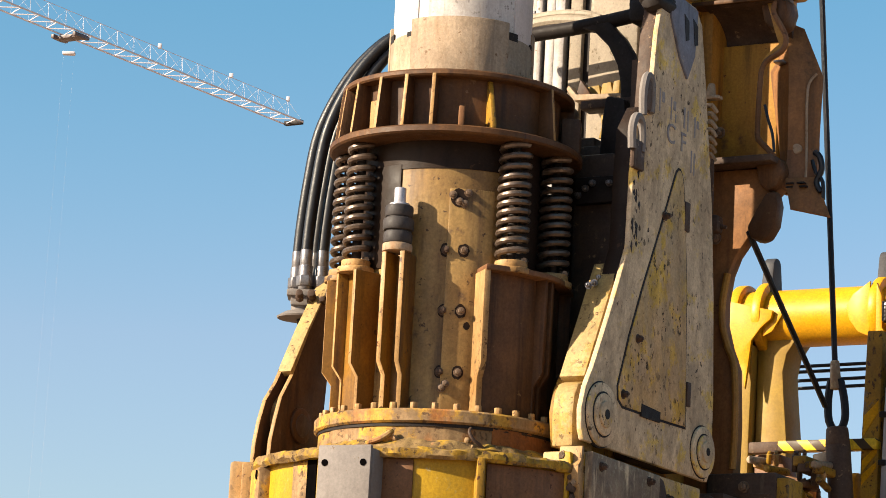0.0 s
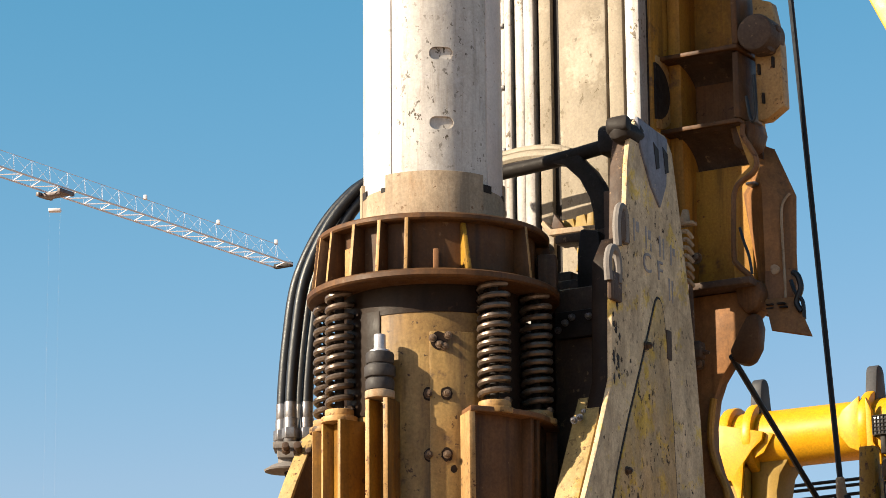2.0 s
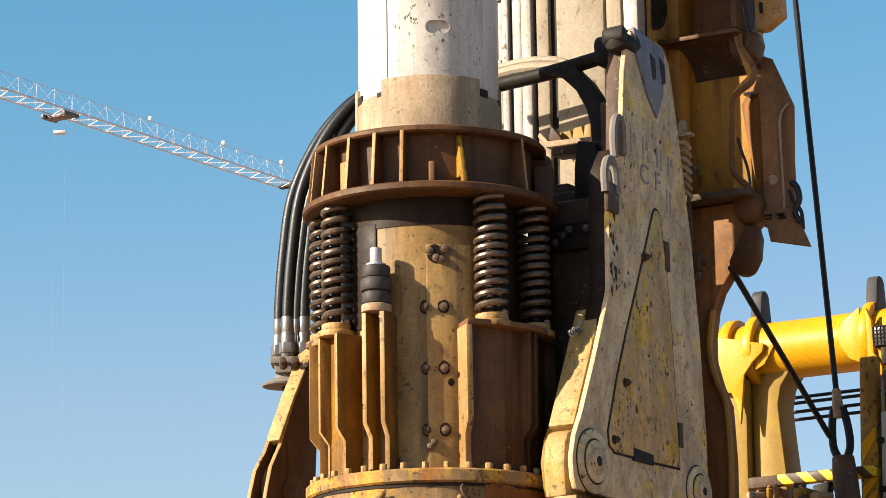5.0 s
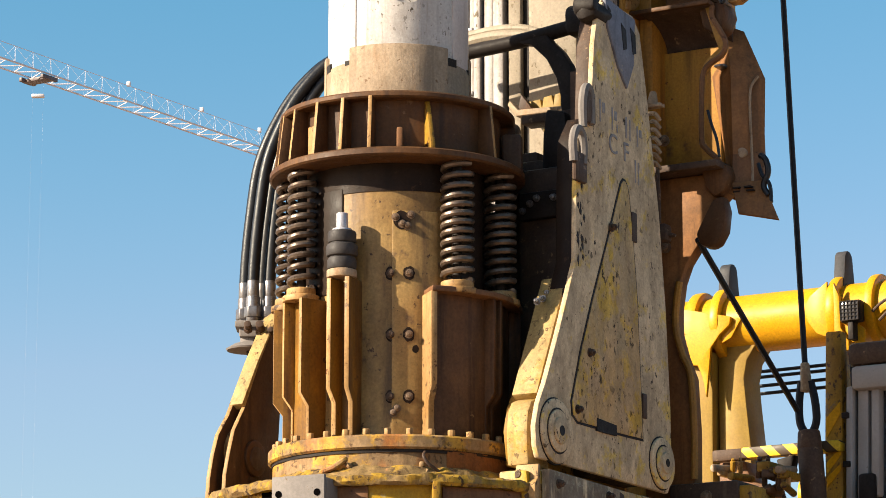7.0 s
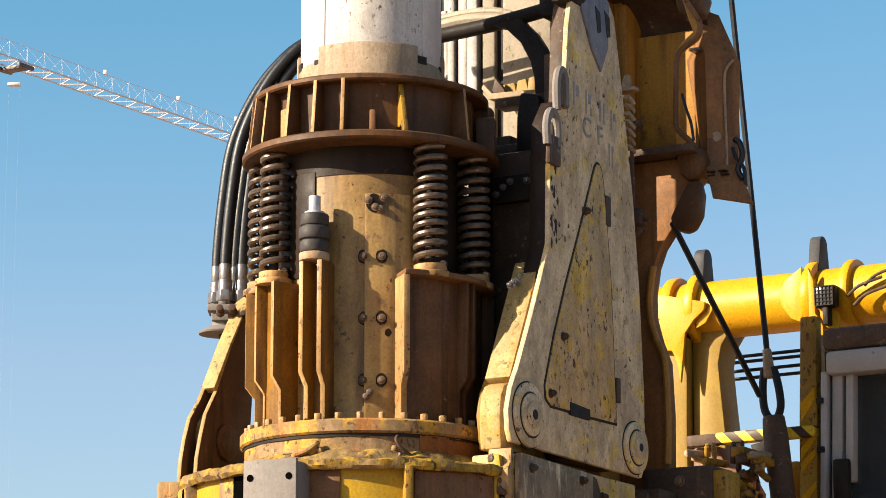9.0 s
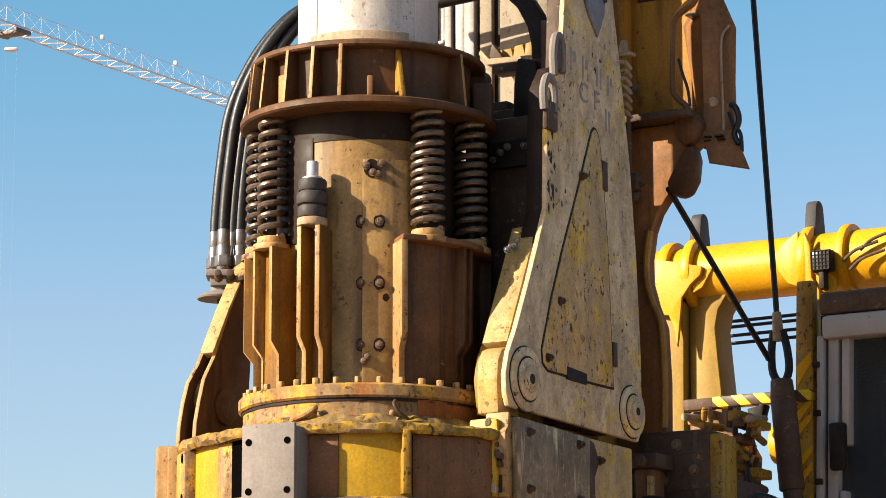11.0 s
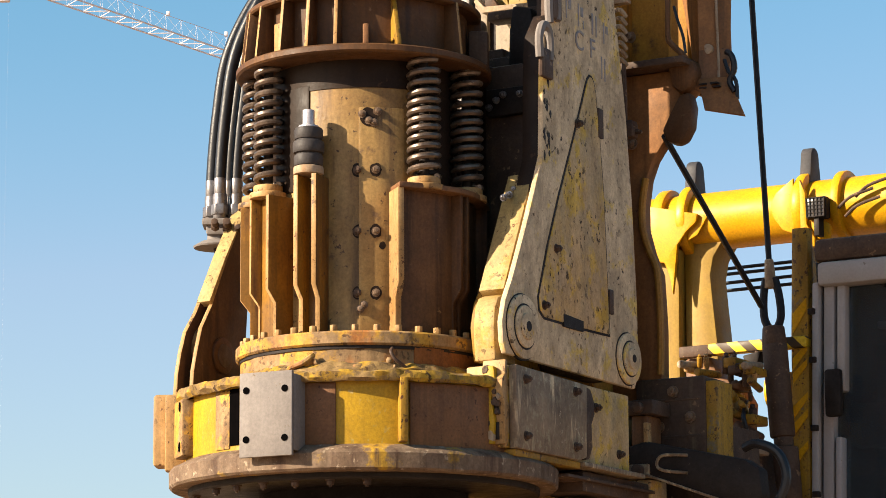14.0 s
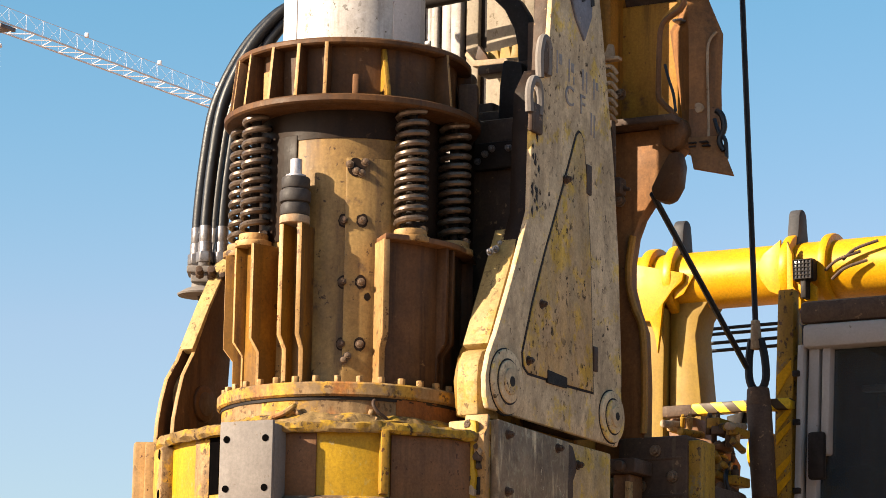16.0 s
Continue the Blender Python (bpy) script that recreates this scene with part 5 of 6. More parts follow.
# winch motor and bracket higher up
winch = thing("mast_sensor_unit", (0.82, 1.2, 4.94), "tan bracket with dark motor on the mast", "motor unit")
part("bracket", prism(B(), [(0.76, 4.945), (0.80, 4.945), (0.872, 4.99), (0.866, 5.24), (0.83, 5.42), (0.75, 5.45)], 1.20, 1.26, "y", 0.006), M_EDGE, winch)
bm = B()
cyl(bm, (0.80, 1.10, 5.275), (0.80, 1.24, 5.275), 0.075, seg=28, bevel=0.012)
box(bm, 0.76, 0.85, 1.12, 1.22, 5.20, 5.34, 0.02)
box(bm, 0.845, 0.88, 1.15, 1.19, 5.28, 5.305, 0.006)
part("motor", bm, M_DARK, winch)
for x, z in ((0.775, 5.15), (0.835, 5.17), (0.79, 5.03)):
    part("clip", box(B(), x - 0.005, x + 0.005, 1.185, 1.205, z - 0.022, z + 0.022, 0.003), M_BLACK, winch)

# black yoke between head and sled
yoke = thing("guide_yoke", (0.3, 0.6, 4.3), "oily black steel guide yoke with curved arm", "yoke")
bm = B()
sweep(bm, [(-0.05, 0.60, 4.715), (0.20, 0.60, 4.73), (0.46, 0.60, 4.76)], 0.028, 12)
part("cross_bar", bm, M_BLACK, yoke)
bm = B()
prism(bm, [(0.17, 4.715), (0.235, 4.700), (0.300, 4.635), (0.341, 4.557), (0.357, 4.49), (0.361, 4.43), (0.360, 4.20), (0.425, 4.20), (0.432, 4.43), (0.424, 4.52), (0.401, 4.602), (0.365, 4.660), (0.320, 4.706), (0.30, 4.735), (0.20, 4.735)], 0.575, 0.625, "y", 0.008)
part("curved_arm", bm, M_BLACK, yoke)
bm = B()
box(bm, 0.40, 0.56, 0.52, 0.64, 4.70, 4.80, 0.03)
cyl(bm, (0.40, 0.58, 4.78), (0.50, 0.58, 4.78), 0.045, seg=20, bevel=0.01)
part("knuckle", bm, M_BLACK, yoke)
bm = B()
prism(bm, [(-0.025, 4.565), (-0.015, 4.580), (0.020, 4.540), (0.214, 4.530), (0.214, 4.512), (0.011, 4.515)], 0.86, 0.92, "y", 0.003)
part("shelf", bm, M_COLLAR, yoke)
bm = B()
box(bm, 0.14, 0.29, 0.52, 0.70, 3.0, 4.27, 0.012)
box(bm, 0.20, 0.42, 0.56, 0.64, 4.39, 4.425, 0.006)
box(bm, 0.16, 0.40, 0.45, 0.60, 3.0, 4.22, 0.02)
part("rear_casting", bm, M_DARK, yoke)
part("side_casting", box(B(), 0.30, 0.49, 0.34, 0.64, 3.0, 4.16, 0.03), M_DARK, yoke)
part("back_casting", box(B(), -0.12, 0.15, 0.50, 0.62, 3.0, 4.06, 0.02), M_DARK, yoke)
bm = B()
sweep(bm, [(0.246, 0.335, 4.27), (0.248, 0.335, 4.33), (0.262, 0.335, 4.362), (0.284, 0.335, 4.352), (0.289, 0.335, 4.30)], 0.010, 8)
part("chain_hook", bm, M_PLATE, yoke, "worn bare steel hook")
bm = B()
cyl(bm, (0.24, 0.36, 4.12), (0.24, 0.60, 4.12), 0.075, seg=28, bevel=0.01)
part("guide_roller", bm, M_DARK, yoke)
bm = B()
prism(bm, [(0.38, 4.40), (0.46, 4.38), (0.48, 4.20), (0.42, 4.10), (0.36, 4.16), (0.365, 4.30)], 0.42, 0.50, "y", 0.015)
part("yoke_lobe", bm, M_BLACK, yoke)
for x, z in ((0.24, 4.40), (0.26, 4.05), (0.31, 4.07), (0.21, 4.02), (0.345, 4.08)):
    piece("bolt_head", BOLT_S, yoke, pose(x, 0.39, z - 0.06, 90))
bm = B()
sweep(bm, [(-0.30, 0.72, 4.77), (-0.05, 0.72, 4.80), (0.10, 0.72, 4.79), (0.17, 0.72, 4.77)], 0.022, 10)
sweep(bm, [(-0.30, 0.75, 4.81), (-0.05, 0.75, 4.835), (0.10, 0.75, 4.825), (0.17, 0.75, 4.80)], 0.018, 10)
part("pipe", bm, M_MASTF, yoke, "pale bent pipes")
bm = B()
prism(bm, [(0.016, 4.535), (0.172, 4.525), (0.172, 4.605), (0.172 - 0.027, 4.60), (0.172 - 0.031, 4.565), (0.172 - 0.040, 4.60), (0.172 - 0.076, 4.595), (0.172 - 0.082, 4.555), (0.172 - 0.090, 4.59), (0.016, 4.585)], 0.93, 0.98, "y", 0.003)
prism(bm, [(0.089, 4.375), (0.180, 4.375), (0.180, 4.455), (0.089 + 0.005, 4.47), (0.089 + 0.012, 4.42)], 0.93, 0.98, "y", 0.003)
part("clamp_plate", bm, M_LEG, yoke, "pale yellow cut clamp plates")
part("shelf_wedge", prism(B(), [(0.005, 4.53), (0.075, 4.535), (0.06, 4.56), (0.025, 4.605)], 0.88, 0.91, "y", 0.003), M_RING, yoke)
bm = B()
cyl(bm, (0.20, 0.50, 4.345), (0.20, 0.44, 4.345), 0.035, seg=20, bevel=0.005)
cyl(bm, (0.20, 0.45, 4.345), (0.20, 0.425, 4.345), 0.014, seg=6, bevel=0.002)
part("roller_pin", bm, M_BOLT, yoke)

# ---- boom frame behind the mast ----
boom = thing("boom_frame", (0.3, 3.0, 0), "clean bright yellow boom frame with cross tube and lugs", "boom")
bm = B()
cyl(bm, (-0.30, 3.0, 4.05), (1.35, 3.0, 4.05), 0.128, seg=56)
part("cross_tube", bm, M_BOOM, boom)


for v0, v1, r in ((-0.245, -0.195, 0.158), (-0.125, -0.080, 0.165), (0.425, 0.470, 0.165), (0.60, 0.64, 0.158)):
    bm = B()
    cyl(bm, (v0, 3.0, 4.05), (v1, 3.0, 4.05), r, seg=56, bevel=0.008)
    part("tube_collar", bm, M_BOOM, boom)
for v in (-0.10, 0.45):
    bm = B()
    n = 12
    prism(bm, [(2.93, 4.12)] + [(3.0 - 0.042 * math.cos(math.pi * i / n), 4.285 + 0.042 * math.sin(math.pi * i / n)) for i in range(n + 1)] + [(3.07, 4.12)], v - 0.026, v + 0.026, "x", 0.006)
    part("lug_eye", bm, M_INNER, boom, "dull grey steel lifting lug")
bm = B()
prism(bm, [(0.315, 4.07), (0.345, 4.12), (0.425, 4.175), (0.425, 3.93), (0.37, 3.955), (0.33, 4.01)], 2.868, 2.884, "y", 0.003)
part("gusset", bm, M_BOOM, boom)
bm = B()
prism(bm, [(-0.075, 4.02), (-0.02, 4.06), (0.02, 4.05), (-0.03, 3.97), (-0.075, 3.95)], 2.862, 2.875, "y", 0.003)
part("gusset", bm, M_BOOM, boom)
bm = B()
prism(bm, [(-0.31, 4.13), (-0.02, 4.06), (-0.027, 4.024), (-0.075, 3.985), (-0.118, 3.93), (-0.130, 3.82), (-0.143, 3.715), (-0.158, 3.80), (-0.182, 3.858), (-0.215, 3.862), (-0.31, 3.885)], 2.84, 2.86, "y", 0.003)
part("front_gusset", bm, M_BOOM, boom)
bm = B()
random.seed(44)
for i in range(9):
    z = 3.93 + 0.017 * i
    sweep(bm, [(-0.31, 2.83, z), (-0.285 + random.uniform(-0.01, 0.025), 2.82, z + random.uniform(-0.01, 0.01)), (-0.30, 2.83, z + 0.014)], 0.008, 6, 2)
part("chain_links", bm, M_DARK, boom)
bm = B()
prism(bm, [(-0.34, 0.0), (-0.136, 0.0), (-0.134, 3.55), (-0.128, 3.92), (-0.30, 3.95)], 2.88, 3.12, "y", 0.006)
part("leg", bm, M_LEG, boom)
bm = B()
prism(bm, [(-0.126, 0.0), (0.045, 0.0), (0.024, 3.495), (0.006, 3.68), (-0.004, 3.80), (0.012, 3.88), (0.06, 3.95), (-0.126, 3.96)], 2.93, 3.10, "y", 0.006)
part("leg", bm, M_LEG, boom, "dusty yellow leg dulled for shade")
bm = B()
prism(bm, [(0.405, 0.0), (0.47, 0.0), (0.475, 3.90), (0.405, 3.90)], 2.92, 3.08, "y", 0.006)
part("leg", bm, M_YEL, boom)
bm = B()
prism(bm, [(0.47, 3.99), (0.53, 3.90), (0.60, 3.88), (0.60, 3.95), (0.54, 4.0), (0.50, 4.06), (0.47, 4.08)], 2.85, 2.87, "y", 0.005)
part("side_gusset", bm, M_BOOM, boom)
bm = B()
for z in (3.80, 3.835, 3.875, 3.90):
    sweep(bm, [(-0.2, 3.35, z), (0.3, 3.35, z + 0.005), (0.8, 3.35, z + 0.01)], 0.008, 8, 1)
part("pipe_run", bm, M_RUBBER, boom, "thin dark hose runs")
bm = B()
for z, v in ((4.06, 0.70), (4.02, 0.73), (4.10, 0.78)):
    sweep(bm, [(v - 0.06, 2.85, z - 0.04), (v, 2.84, z), (v + 0.1, 2.85, z + 0.03)], 0.007, 8)
part("hose_stub", bm, M_DARK, boom)

bm = B()
prism(bm, [(0.470, 3.86), (0.535, 3.86), (0.535, 3.90), (0.50, 3.96), (0.495, 4.10), (0.470, 4.16)], 2.83, 2.855, "y", 0.004)
part("stay_plate", bm, M_BOOM, boom, "bright yellow cut plate")
bm = B()
cyl(bm, (0.531, 2.83, 3.989), (0.531, 2.85, 3.989), 0.022, seg=24, bevel=0.003)
part("stay_disc", bm, M_BOOM, boom)
light_ = thing("work_light", (0.555, 2.78, 3.96), "square dark work light with honeycomb lens", "work light")
part("lamp_body", box(B(), 0.510, 0.605, 2.80, 2.85, 3.975, 4.07, 0.010), M_BLACK, light_)
lens = part("lens", box(B(), 0.517, 0.598, 2.793, 2.802, 3.982, 4.063, 0.002), M_LENS, light_)
bm = B()
for i in range(6):
    q = 0.517 + i * 0.0162
    box(bm, q - 0.0015, q + 0.0015, 2.788, 2.797, 3.982, 4.063, 0)
    box(bm, 0.517, 0.598, 2.788, 2.797, 3.982 + i * 0.0162 - 0.0015, 3.982 + i * 0.0162 + 0.0015, 0)
part("lens_grid", bm, M_BLACK, lens, kind="stuff")
part("lamp_bracket", box(B(), 0.545, 0.57, 2.80, 2.86, 3.90, 3.98, 0.004), M_BLACK, light_)

stay = thing("mast_stay", (0.72, 3.0, 0.0), "bright yellow mast stay strut beside the boom", "strut")
bm = B()
prism(bm, [(0.36, 6.30), (0.50, 6.38), (1.14, 5.2), (1.14, 0.0), (0.96, 0.0), (0.96, 5.05)], 2.95, 3.10, "y", 0.01)
part("strut", bm, M_BOOM, stay)

# warning-striped rails
rail = thing("guard_rail", (0.45, 2.4, 0.0), "yellow and black striped guard rail", "guard rail")
bm = B()
box(bm, 0.235, 0.68, 2.37, 2.43, 3.358, 3.405, 0.008)
part("top_bar", bm, M_STRIPE, rail)
part("bar_end", box(B(), 0.10, 0.238, 2.375, 2.425, 3.355, 3.403, 0.008), M_DARK, rail, "dark rusty bar end")
bm = B()
prism(bm, [(0.56, 0.0), (0.63, 0.0), (0.68, 3.45), (0.685, 3.86), (0.615, 3.86), (0.60, 3.40)], 2.40, 2.46, "y", 0.006)
post = part("post", bm, M_YEL, rail, "dull yellow post with bright slanting stripes")
for z, w in ((3.47, 0.05), (3.30, 0.030), (3.24, 0.026), (3.10, 0.03), (3.03, 0.03), (2.90, 0.03)):
    x0 = 0.605 + 0.012 * (z - 3.0)
    part("post_stripe", prism(B(), [(x0, z - w), (x0 + 0.064, z + 0.045), (x0 + 0.064, z + 0.045 + w), (x0, z + w * 0.6)], 2.395, 2.405, "y", 0), M_BOOM, post)

# valve and hose cluster low behind the mast
cluster = thing("valve_cluster", (0.4, 2.2, 0.0), "cluster of muddy yellow valves and hoses", "valve block")
random.seed(5)
bm = B()
box(bm, 0.22, 0.52, 2.25, 2.5, 0.0, 2.95, 0.02)
part("valve_stand", bm, M_DARK, cluster)
part("valve_bracket", prism(B(), [(0.10, 2.9), (0.36, 2.9), (0.38, 3.16), (0.33, 3.25), (0.25, 3.27), (0.22, 3.36), (0.10, 3.36)], 2.44, 2.56, "y", 0.01), M_RIB, cluster)
for i in range(110):
    v, z = random.uniform(0.255, 0.55), random.uniform(2.60, 3.30)
    bm = B()
    w = random.uniform(0.009, 0.022)
    if i % 3 == 0:
        cyl(bm, (v, 2.22, z), (v + random.uniform(-0.05, 0.05), 2.05, z + random.uniform(-0.03, 0.04)), w, seg=14, bevel=0.004)
    elif i % 3 == 1:
        box(bm, v - w * 1.4, v + w * 1.4, 2.1, 2.24, z - w, z + w, 0.006, None)
    else:
        cyl(bm, (v, 2.15, z - w * 1.5), (v + 0.01, 2.13, z + w * 1.5), w * 0.9, seg=6, bevel=0.003)
        cyl(bm, (v, 2.15, z + w), (v + 0.01, 2.13, z + w * 2.2), w * 0.5, seg=12, bevel=0.002)
    part("valve", bm, (M_YEL, M_EDGE, M_DARK, M_YEL, M_RIB, M_DARK, M_COLLAR)[i % 7], cluster)
for i in range(14):
    v, z = random.uniform(0.25, 0.54), random.uniform(2.80, 3.30)
    pts = [(v, 2.2, z)] + [(v + random.uniform(-0.08, 0.08), 2.05 + random.uniform(-0.05, 0.05), z - 0.075 * k) for k in range(1, 5)]
    part("hose_loop", sweep(B(), pts, random.uniform(0.009, 0.016), 8), (M_DARK, M_RIB, M_RUBBER, M_EDGE)[i % 4], cluster)
bm = B()
cyl(bm, (0.13, 2.36, 3.17), (0.28, 2.36, 3.17), 0.07, seg=24, bevel=0.012)
part("round_cover", bm, M_BOOM, cluster, "bright yellow round cover")
bm = B()
cyl(bm, (0.46, 2.5, 3.20), (0.56, 2.5, 3.20), 0.08, seg=24, bevel=0.01)
part("round_cover", bm, M_BOOM, cluster, "bright yellow round cover")

spot = thing("rail_lamp", (0.45, 2.35, 3.30), "small black work lamp under the striped rail", "work light")
part("lamp_housing", prism(B(), [(0.415, 3.335), (0.50, 3.350), (0.475, 3.265), (0.44, 3.255)], 2.32, 2.38, "y", 0.008), M_BLACK, spot)
part("lamp_stem", cyl(B(), (0.455, 2.37, 3.33), (0.455, 2.39, 3.365), 0.010, seg=10), M_DARK, spot)
# lower link behind the sled
link = thing("lower_link", (0.7, 1.2, 0.0), "dark grimy lower link arm and yellow post", "link arm")
part("link_block", box(B(), 0.50, 0.79, 1.15, 1.345, 2.79, 3.085, 0.012), M_DARK, link)
for z in (2.86, 3.0):
    part("block_seam", box(B(), 0.52, 0.77, 1.147, 1.155, z - 0.005, z + 0.005, 0.002), M_DARK, link)
for x, z in ((0.66, 3.03), (0.73, 2.93), (0.60, 2.90)):
    piece("bolt_head", BOLT_M, link, pose(x, 1.148, z, 90))
part("carriage_frame", box(B(), 0.30, 0.80, 1.36, 1.62, 0.0, 2.92, 0.01), M_DARK, link)
part("link_post", box(B(), 0.785, 0.835, 1.16, 1.30, 0.0, 3.065, 0.006), M_YEL, link, "worn yellow post")
part("block_post", box(B(), 0.46, 0.632, 1.00, 1.14, 0.0, 2.69, 0.008), M_HATCH, link, "worn yellow lower post")
part("upper_post", box(B(), 0.555, 0.622, 1.00, 1.12, 2.745, 2.93, 0.008), M_RIB, link)
part("post_edge", box(B(), 0.612, 0.630, 0.985, 1.02, 2.75, 2.90, 0.004), M_EDGE, link)
part("post_cap", box(B(), 0.540, 0.655, 0.98, 1.13, 2.930, 2.985, 0.006), M_DARK, link)
part("post_shoe", box(B(), 0.545, 0.640, 0.97, 1.13, 2.695, 2.745, 0.008), M_PAD, link)
bm = B()
prism(bm, [(0.49, 2.80), (0.62, 2.83), (1.02, 2.74), (1.08, 2.70), (1.09, 2.60), (1.02, 2.55), (0.62, 2.70), (0.49, 2.71)], 0.98, 1.06, "y", 0.012)
part("link_arm", bm, M_BLACK, link)
# pale bar added as a highlight on the arm's lower edge
part("arm_edge", sweep(B(), [(0.52, 0.972, 2.722), (0.62, 0.972, 2.706), (0.80, 0.972, 2.64), (1.00, 0.972, 2.568)], 0.005, 6, 1), M_PAD, link)
bm = B()
sweep(bm, [(0.80, 0.965, 2.765), (0.70, 0.965, 2.77), (0.675, 0.965, 2.74), (0.70, 0.965, 2.715), (0.80, 0.965, 2.70)], 0.006, 6)
part("link_slot_edge", bm, M_PAD, link)
bm = B()
cyl(bm, (0.60, 0.95, 2.955), (0.60, 0.99, 2.955), 0.020, seg=16, bevel=0.004)
part("link_hinge", bm, M_DARK, link)
part("link_hinge", cyl(B(), (0.60, 0.94, 2.72), (0.60, 0.98, 2.72), 0.022, seg=16, bevel=0.004), M_DARK, link)
bm = B()
sweep(bm, [(1.02, 0.99, 2.78), (1.08, 0.97, 2.79), (1.16, 0.97, 2.75), (1.19, 0.97, 2.66), (1.15, 0.97, 2.57), (1.08, 0.97, 2.55)], 0.018, 10)
part("link_hook", bm, M_RUBBER, link)

# ---- cab ----
cab = thing("operator_cab", (1.3, 2.9, 0.0), "pale grey operator cab with dark tinted windows", "cab")
part("cab_base", box(B(), 0.66, 2.05, 2.42, 4.2, 0.0, 2.30, 0.02), M_CAB, cab)
part("roof", box(B(), 0.72, 2.10, 2.36, 4.2, 3.70, 3.80, 0.03), M_DARK, cab, "dark grey roof")
part("visor", box(B(), 0.74, 2.05, 2.35, 2.46, 3.60, 3.70, 0.02), M_CAB, cab)
for lo, hi, z0, z1, y in ((0.672, 0.702, 2.28, 3.62, 2.37), (0.714, 0.762, 2.28, 3.62, 2.39), (0.776, 0.812, 3.165, 3.62, 2.385), (0.772, 0.800, 2.28, 2.98, 2.38)):
    bm = B()
    prism(bm, [(lo, z0), (hi, z0), (hi + 0.03 * (z1 - 2.28), z1), (lo + 0.03 * (z1 - 2.28), z1)] if z0 < 3 else [(lo + 0.026, z0), (hi + 0.026, z0), (hi + 0.04, z1), (lo + 0.04, z1)], y, y + 0.06, "y", 0.008)
    part("front_pillar", bm, M_CAB, cab)
for z in (2.75, 3.02, 3.30, 3.50):
    part("pillar_clip", box(B(), 0.695, 0.725, 2.355, 2.38, z - 0.012, z + 0.012, 0.003), M_BLACK, cab)
part("front_pillar", box(B(), 1.95, 2.02, 2.38, 2.46, 2.28, 3.58, 0.01), M_CAB, cab)
part("sill", box(B(), 0.70, 2.0, 2.38, 2.46, 2.28, 2.36, 0.01), M_CAB, cab)
pane = part("front_pane", box(B(), 0.72, 1.96, 2.432, 2.438, 2.35, 3.61, 0), M_GLASS, cab)
pane.visible_shadow = False
part("side_panel", box(B(), 0.69, 0.72, 2.47, 4.15, 2.28, 3.72, 0.004), M_INNER, cab)
part("side_panel", box(B(), 2.0, 2.03, 2.47, 4.15, 2.28, 3.72, 0.004), M_INNER, cab)
part("rear_panel", box(B(), 0.72, 2.0, 4.1, 4.15, 2.28, 3.72, 0.004), M_INNER, cab)
bm = B()
box(bm, 0.80, 0.98, 2.50, 2.60, 2.95, 3.13, 0.02)
box(bm, 1.02, 1.30, 3.0, 3.1, 2.3, 3.3, 0.06)
box(bm, 0.85, 0.90, 2.7, 2.75, 2.3, 3.4, 0.01)
part("interior_fittings", bm, M_INNER, cab)
for i, (x, z, w, h) in enumerate(((0.95, 3.46, 0.05, 0.014), (1.00, 3.40, 0.03, 0.03), (0.90, 3.05, 0.012, 0.10), (1.06, 3.20, 0.008, 0.30), (0.97, 2.75, 0.06, 0.02), (1.10, 3.0, 0.03, 0.05))):
    part("cab_fitting", box(B(), x - w, x + w, 2.6, 2.64, z - h, z + h, 0.004), (M_CAB, M_BLACK, M_PLATE)[i % 3], cab)
bm = B()
box(bm, 0.777, 0.850, 2.31, 2.35, 3.055, 3.25, 0.014)
sweep(bm, [(0.76, 2.40, 3.12), (0.79, 2.33, 3.10)], 0.010, 8, 1)
part("mirror", bm, M_BLACK, cab, "black cab mirror")

# ---- ropes ----
guy = thing("slack_rope", (0.64, 1.20, 3.985), "dark steel rope from the mast guide to the swivel shackle", "rope")
part("rope_body", sweep(B(), [(0.64, 1.20, 4.05 - 0.1 * i) for i in range(13)], 0.0125, 8, 2), M_ROPE, guy)

hoist = thing("hoist_rope", (0.55, 2.3, 3.69), "dark steel hoist rope with shackle and heavy swivel", "hoist rope")
bm = B()
pts = [(0.55, 2.3, 3.66 + i * 0.25) for i in range(36)]
part("rope_strand", sweep(bm, pts, 0.0125, 10, 1), M_ROPE, hoist)
bm = B()
cyl(bm, (0.55, 2.3, 3.60), (0.55, 2.3, 3.72), 0.026, 0.018, seg=16, bevel=0.004)
part("rope_socket", bm, M_PAD, hoist)
bm = B()
sweep(bm, [(0.53, 2.3, 3.64), (0.515, 2.3, 3.56), (0.515, 2.3, 3.47), (0.55, 2.3, 3.42), (0.585, 2.3, 3.47), (0.585, 2.3, 3.56), (0.57, 2.3, 3.64)], 0.017, 10)
part("shackle", bm, M_ROPE, hoist, "dark blue-black shackle")
bm = B()
cyl(bm, (0.55, 2.3, 3.44), (0.55, 2.3, 3.36), 0.045, 0.052, seg=24, bevel=0.008)
cyl(bm, (0.55, 2.3, 3.37), (0.56, 2.3, 2.98), 0.052, seg=24, bevel=0.01)
cyl(bm, (0.56, 2.3, 2.99), (0.565, 2.3, 2.93), 0.040, seg=24, bevel=0.006)
cyl(bm, (0.565, 2.3, 2.94), (0.575, 2.3, 2.72), 0.056, 0.050, seg=24, bevel=0.012)
part("swivel_body", bm, M_DARK, hoist, "grimy dark swivel cylinder")

# ---- far tower crane ----
END, TRO, HJ = Vector((-8.95, 138.1, 0)), Vector((-18.0, 123.8, 0)), 38.0
along = (TRO - END).normalized()
across = Vector((-along.y, along.x, 0))
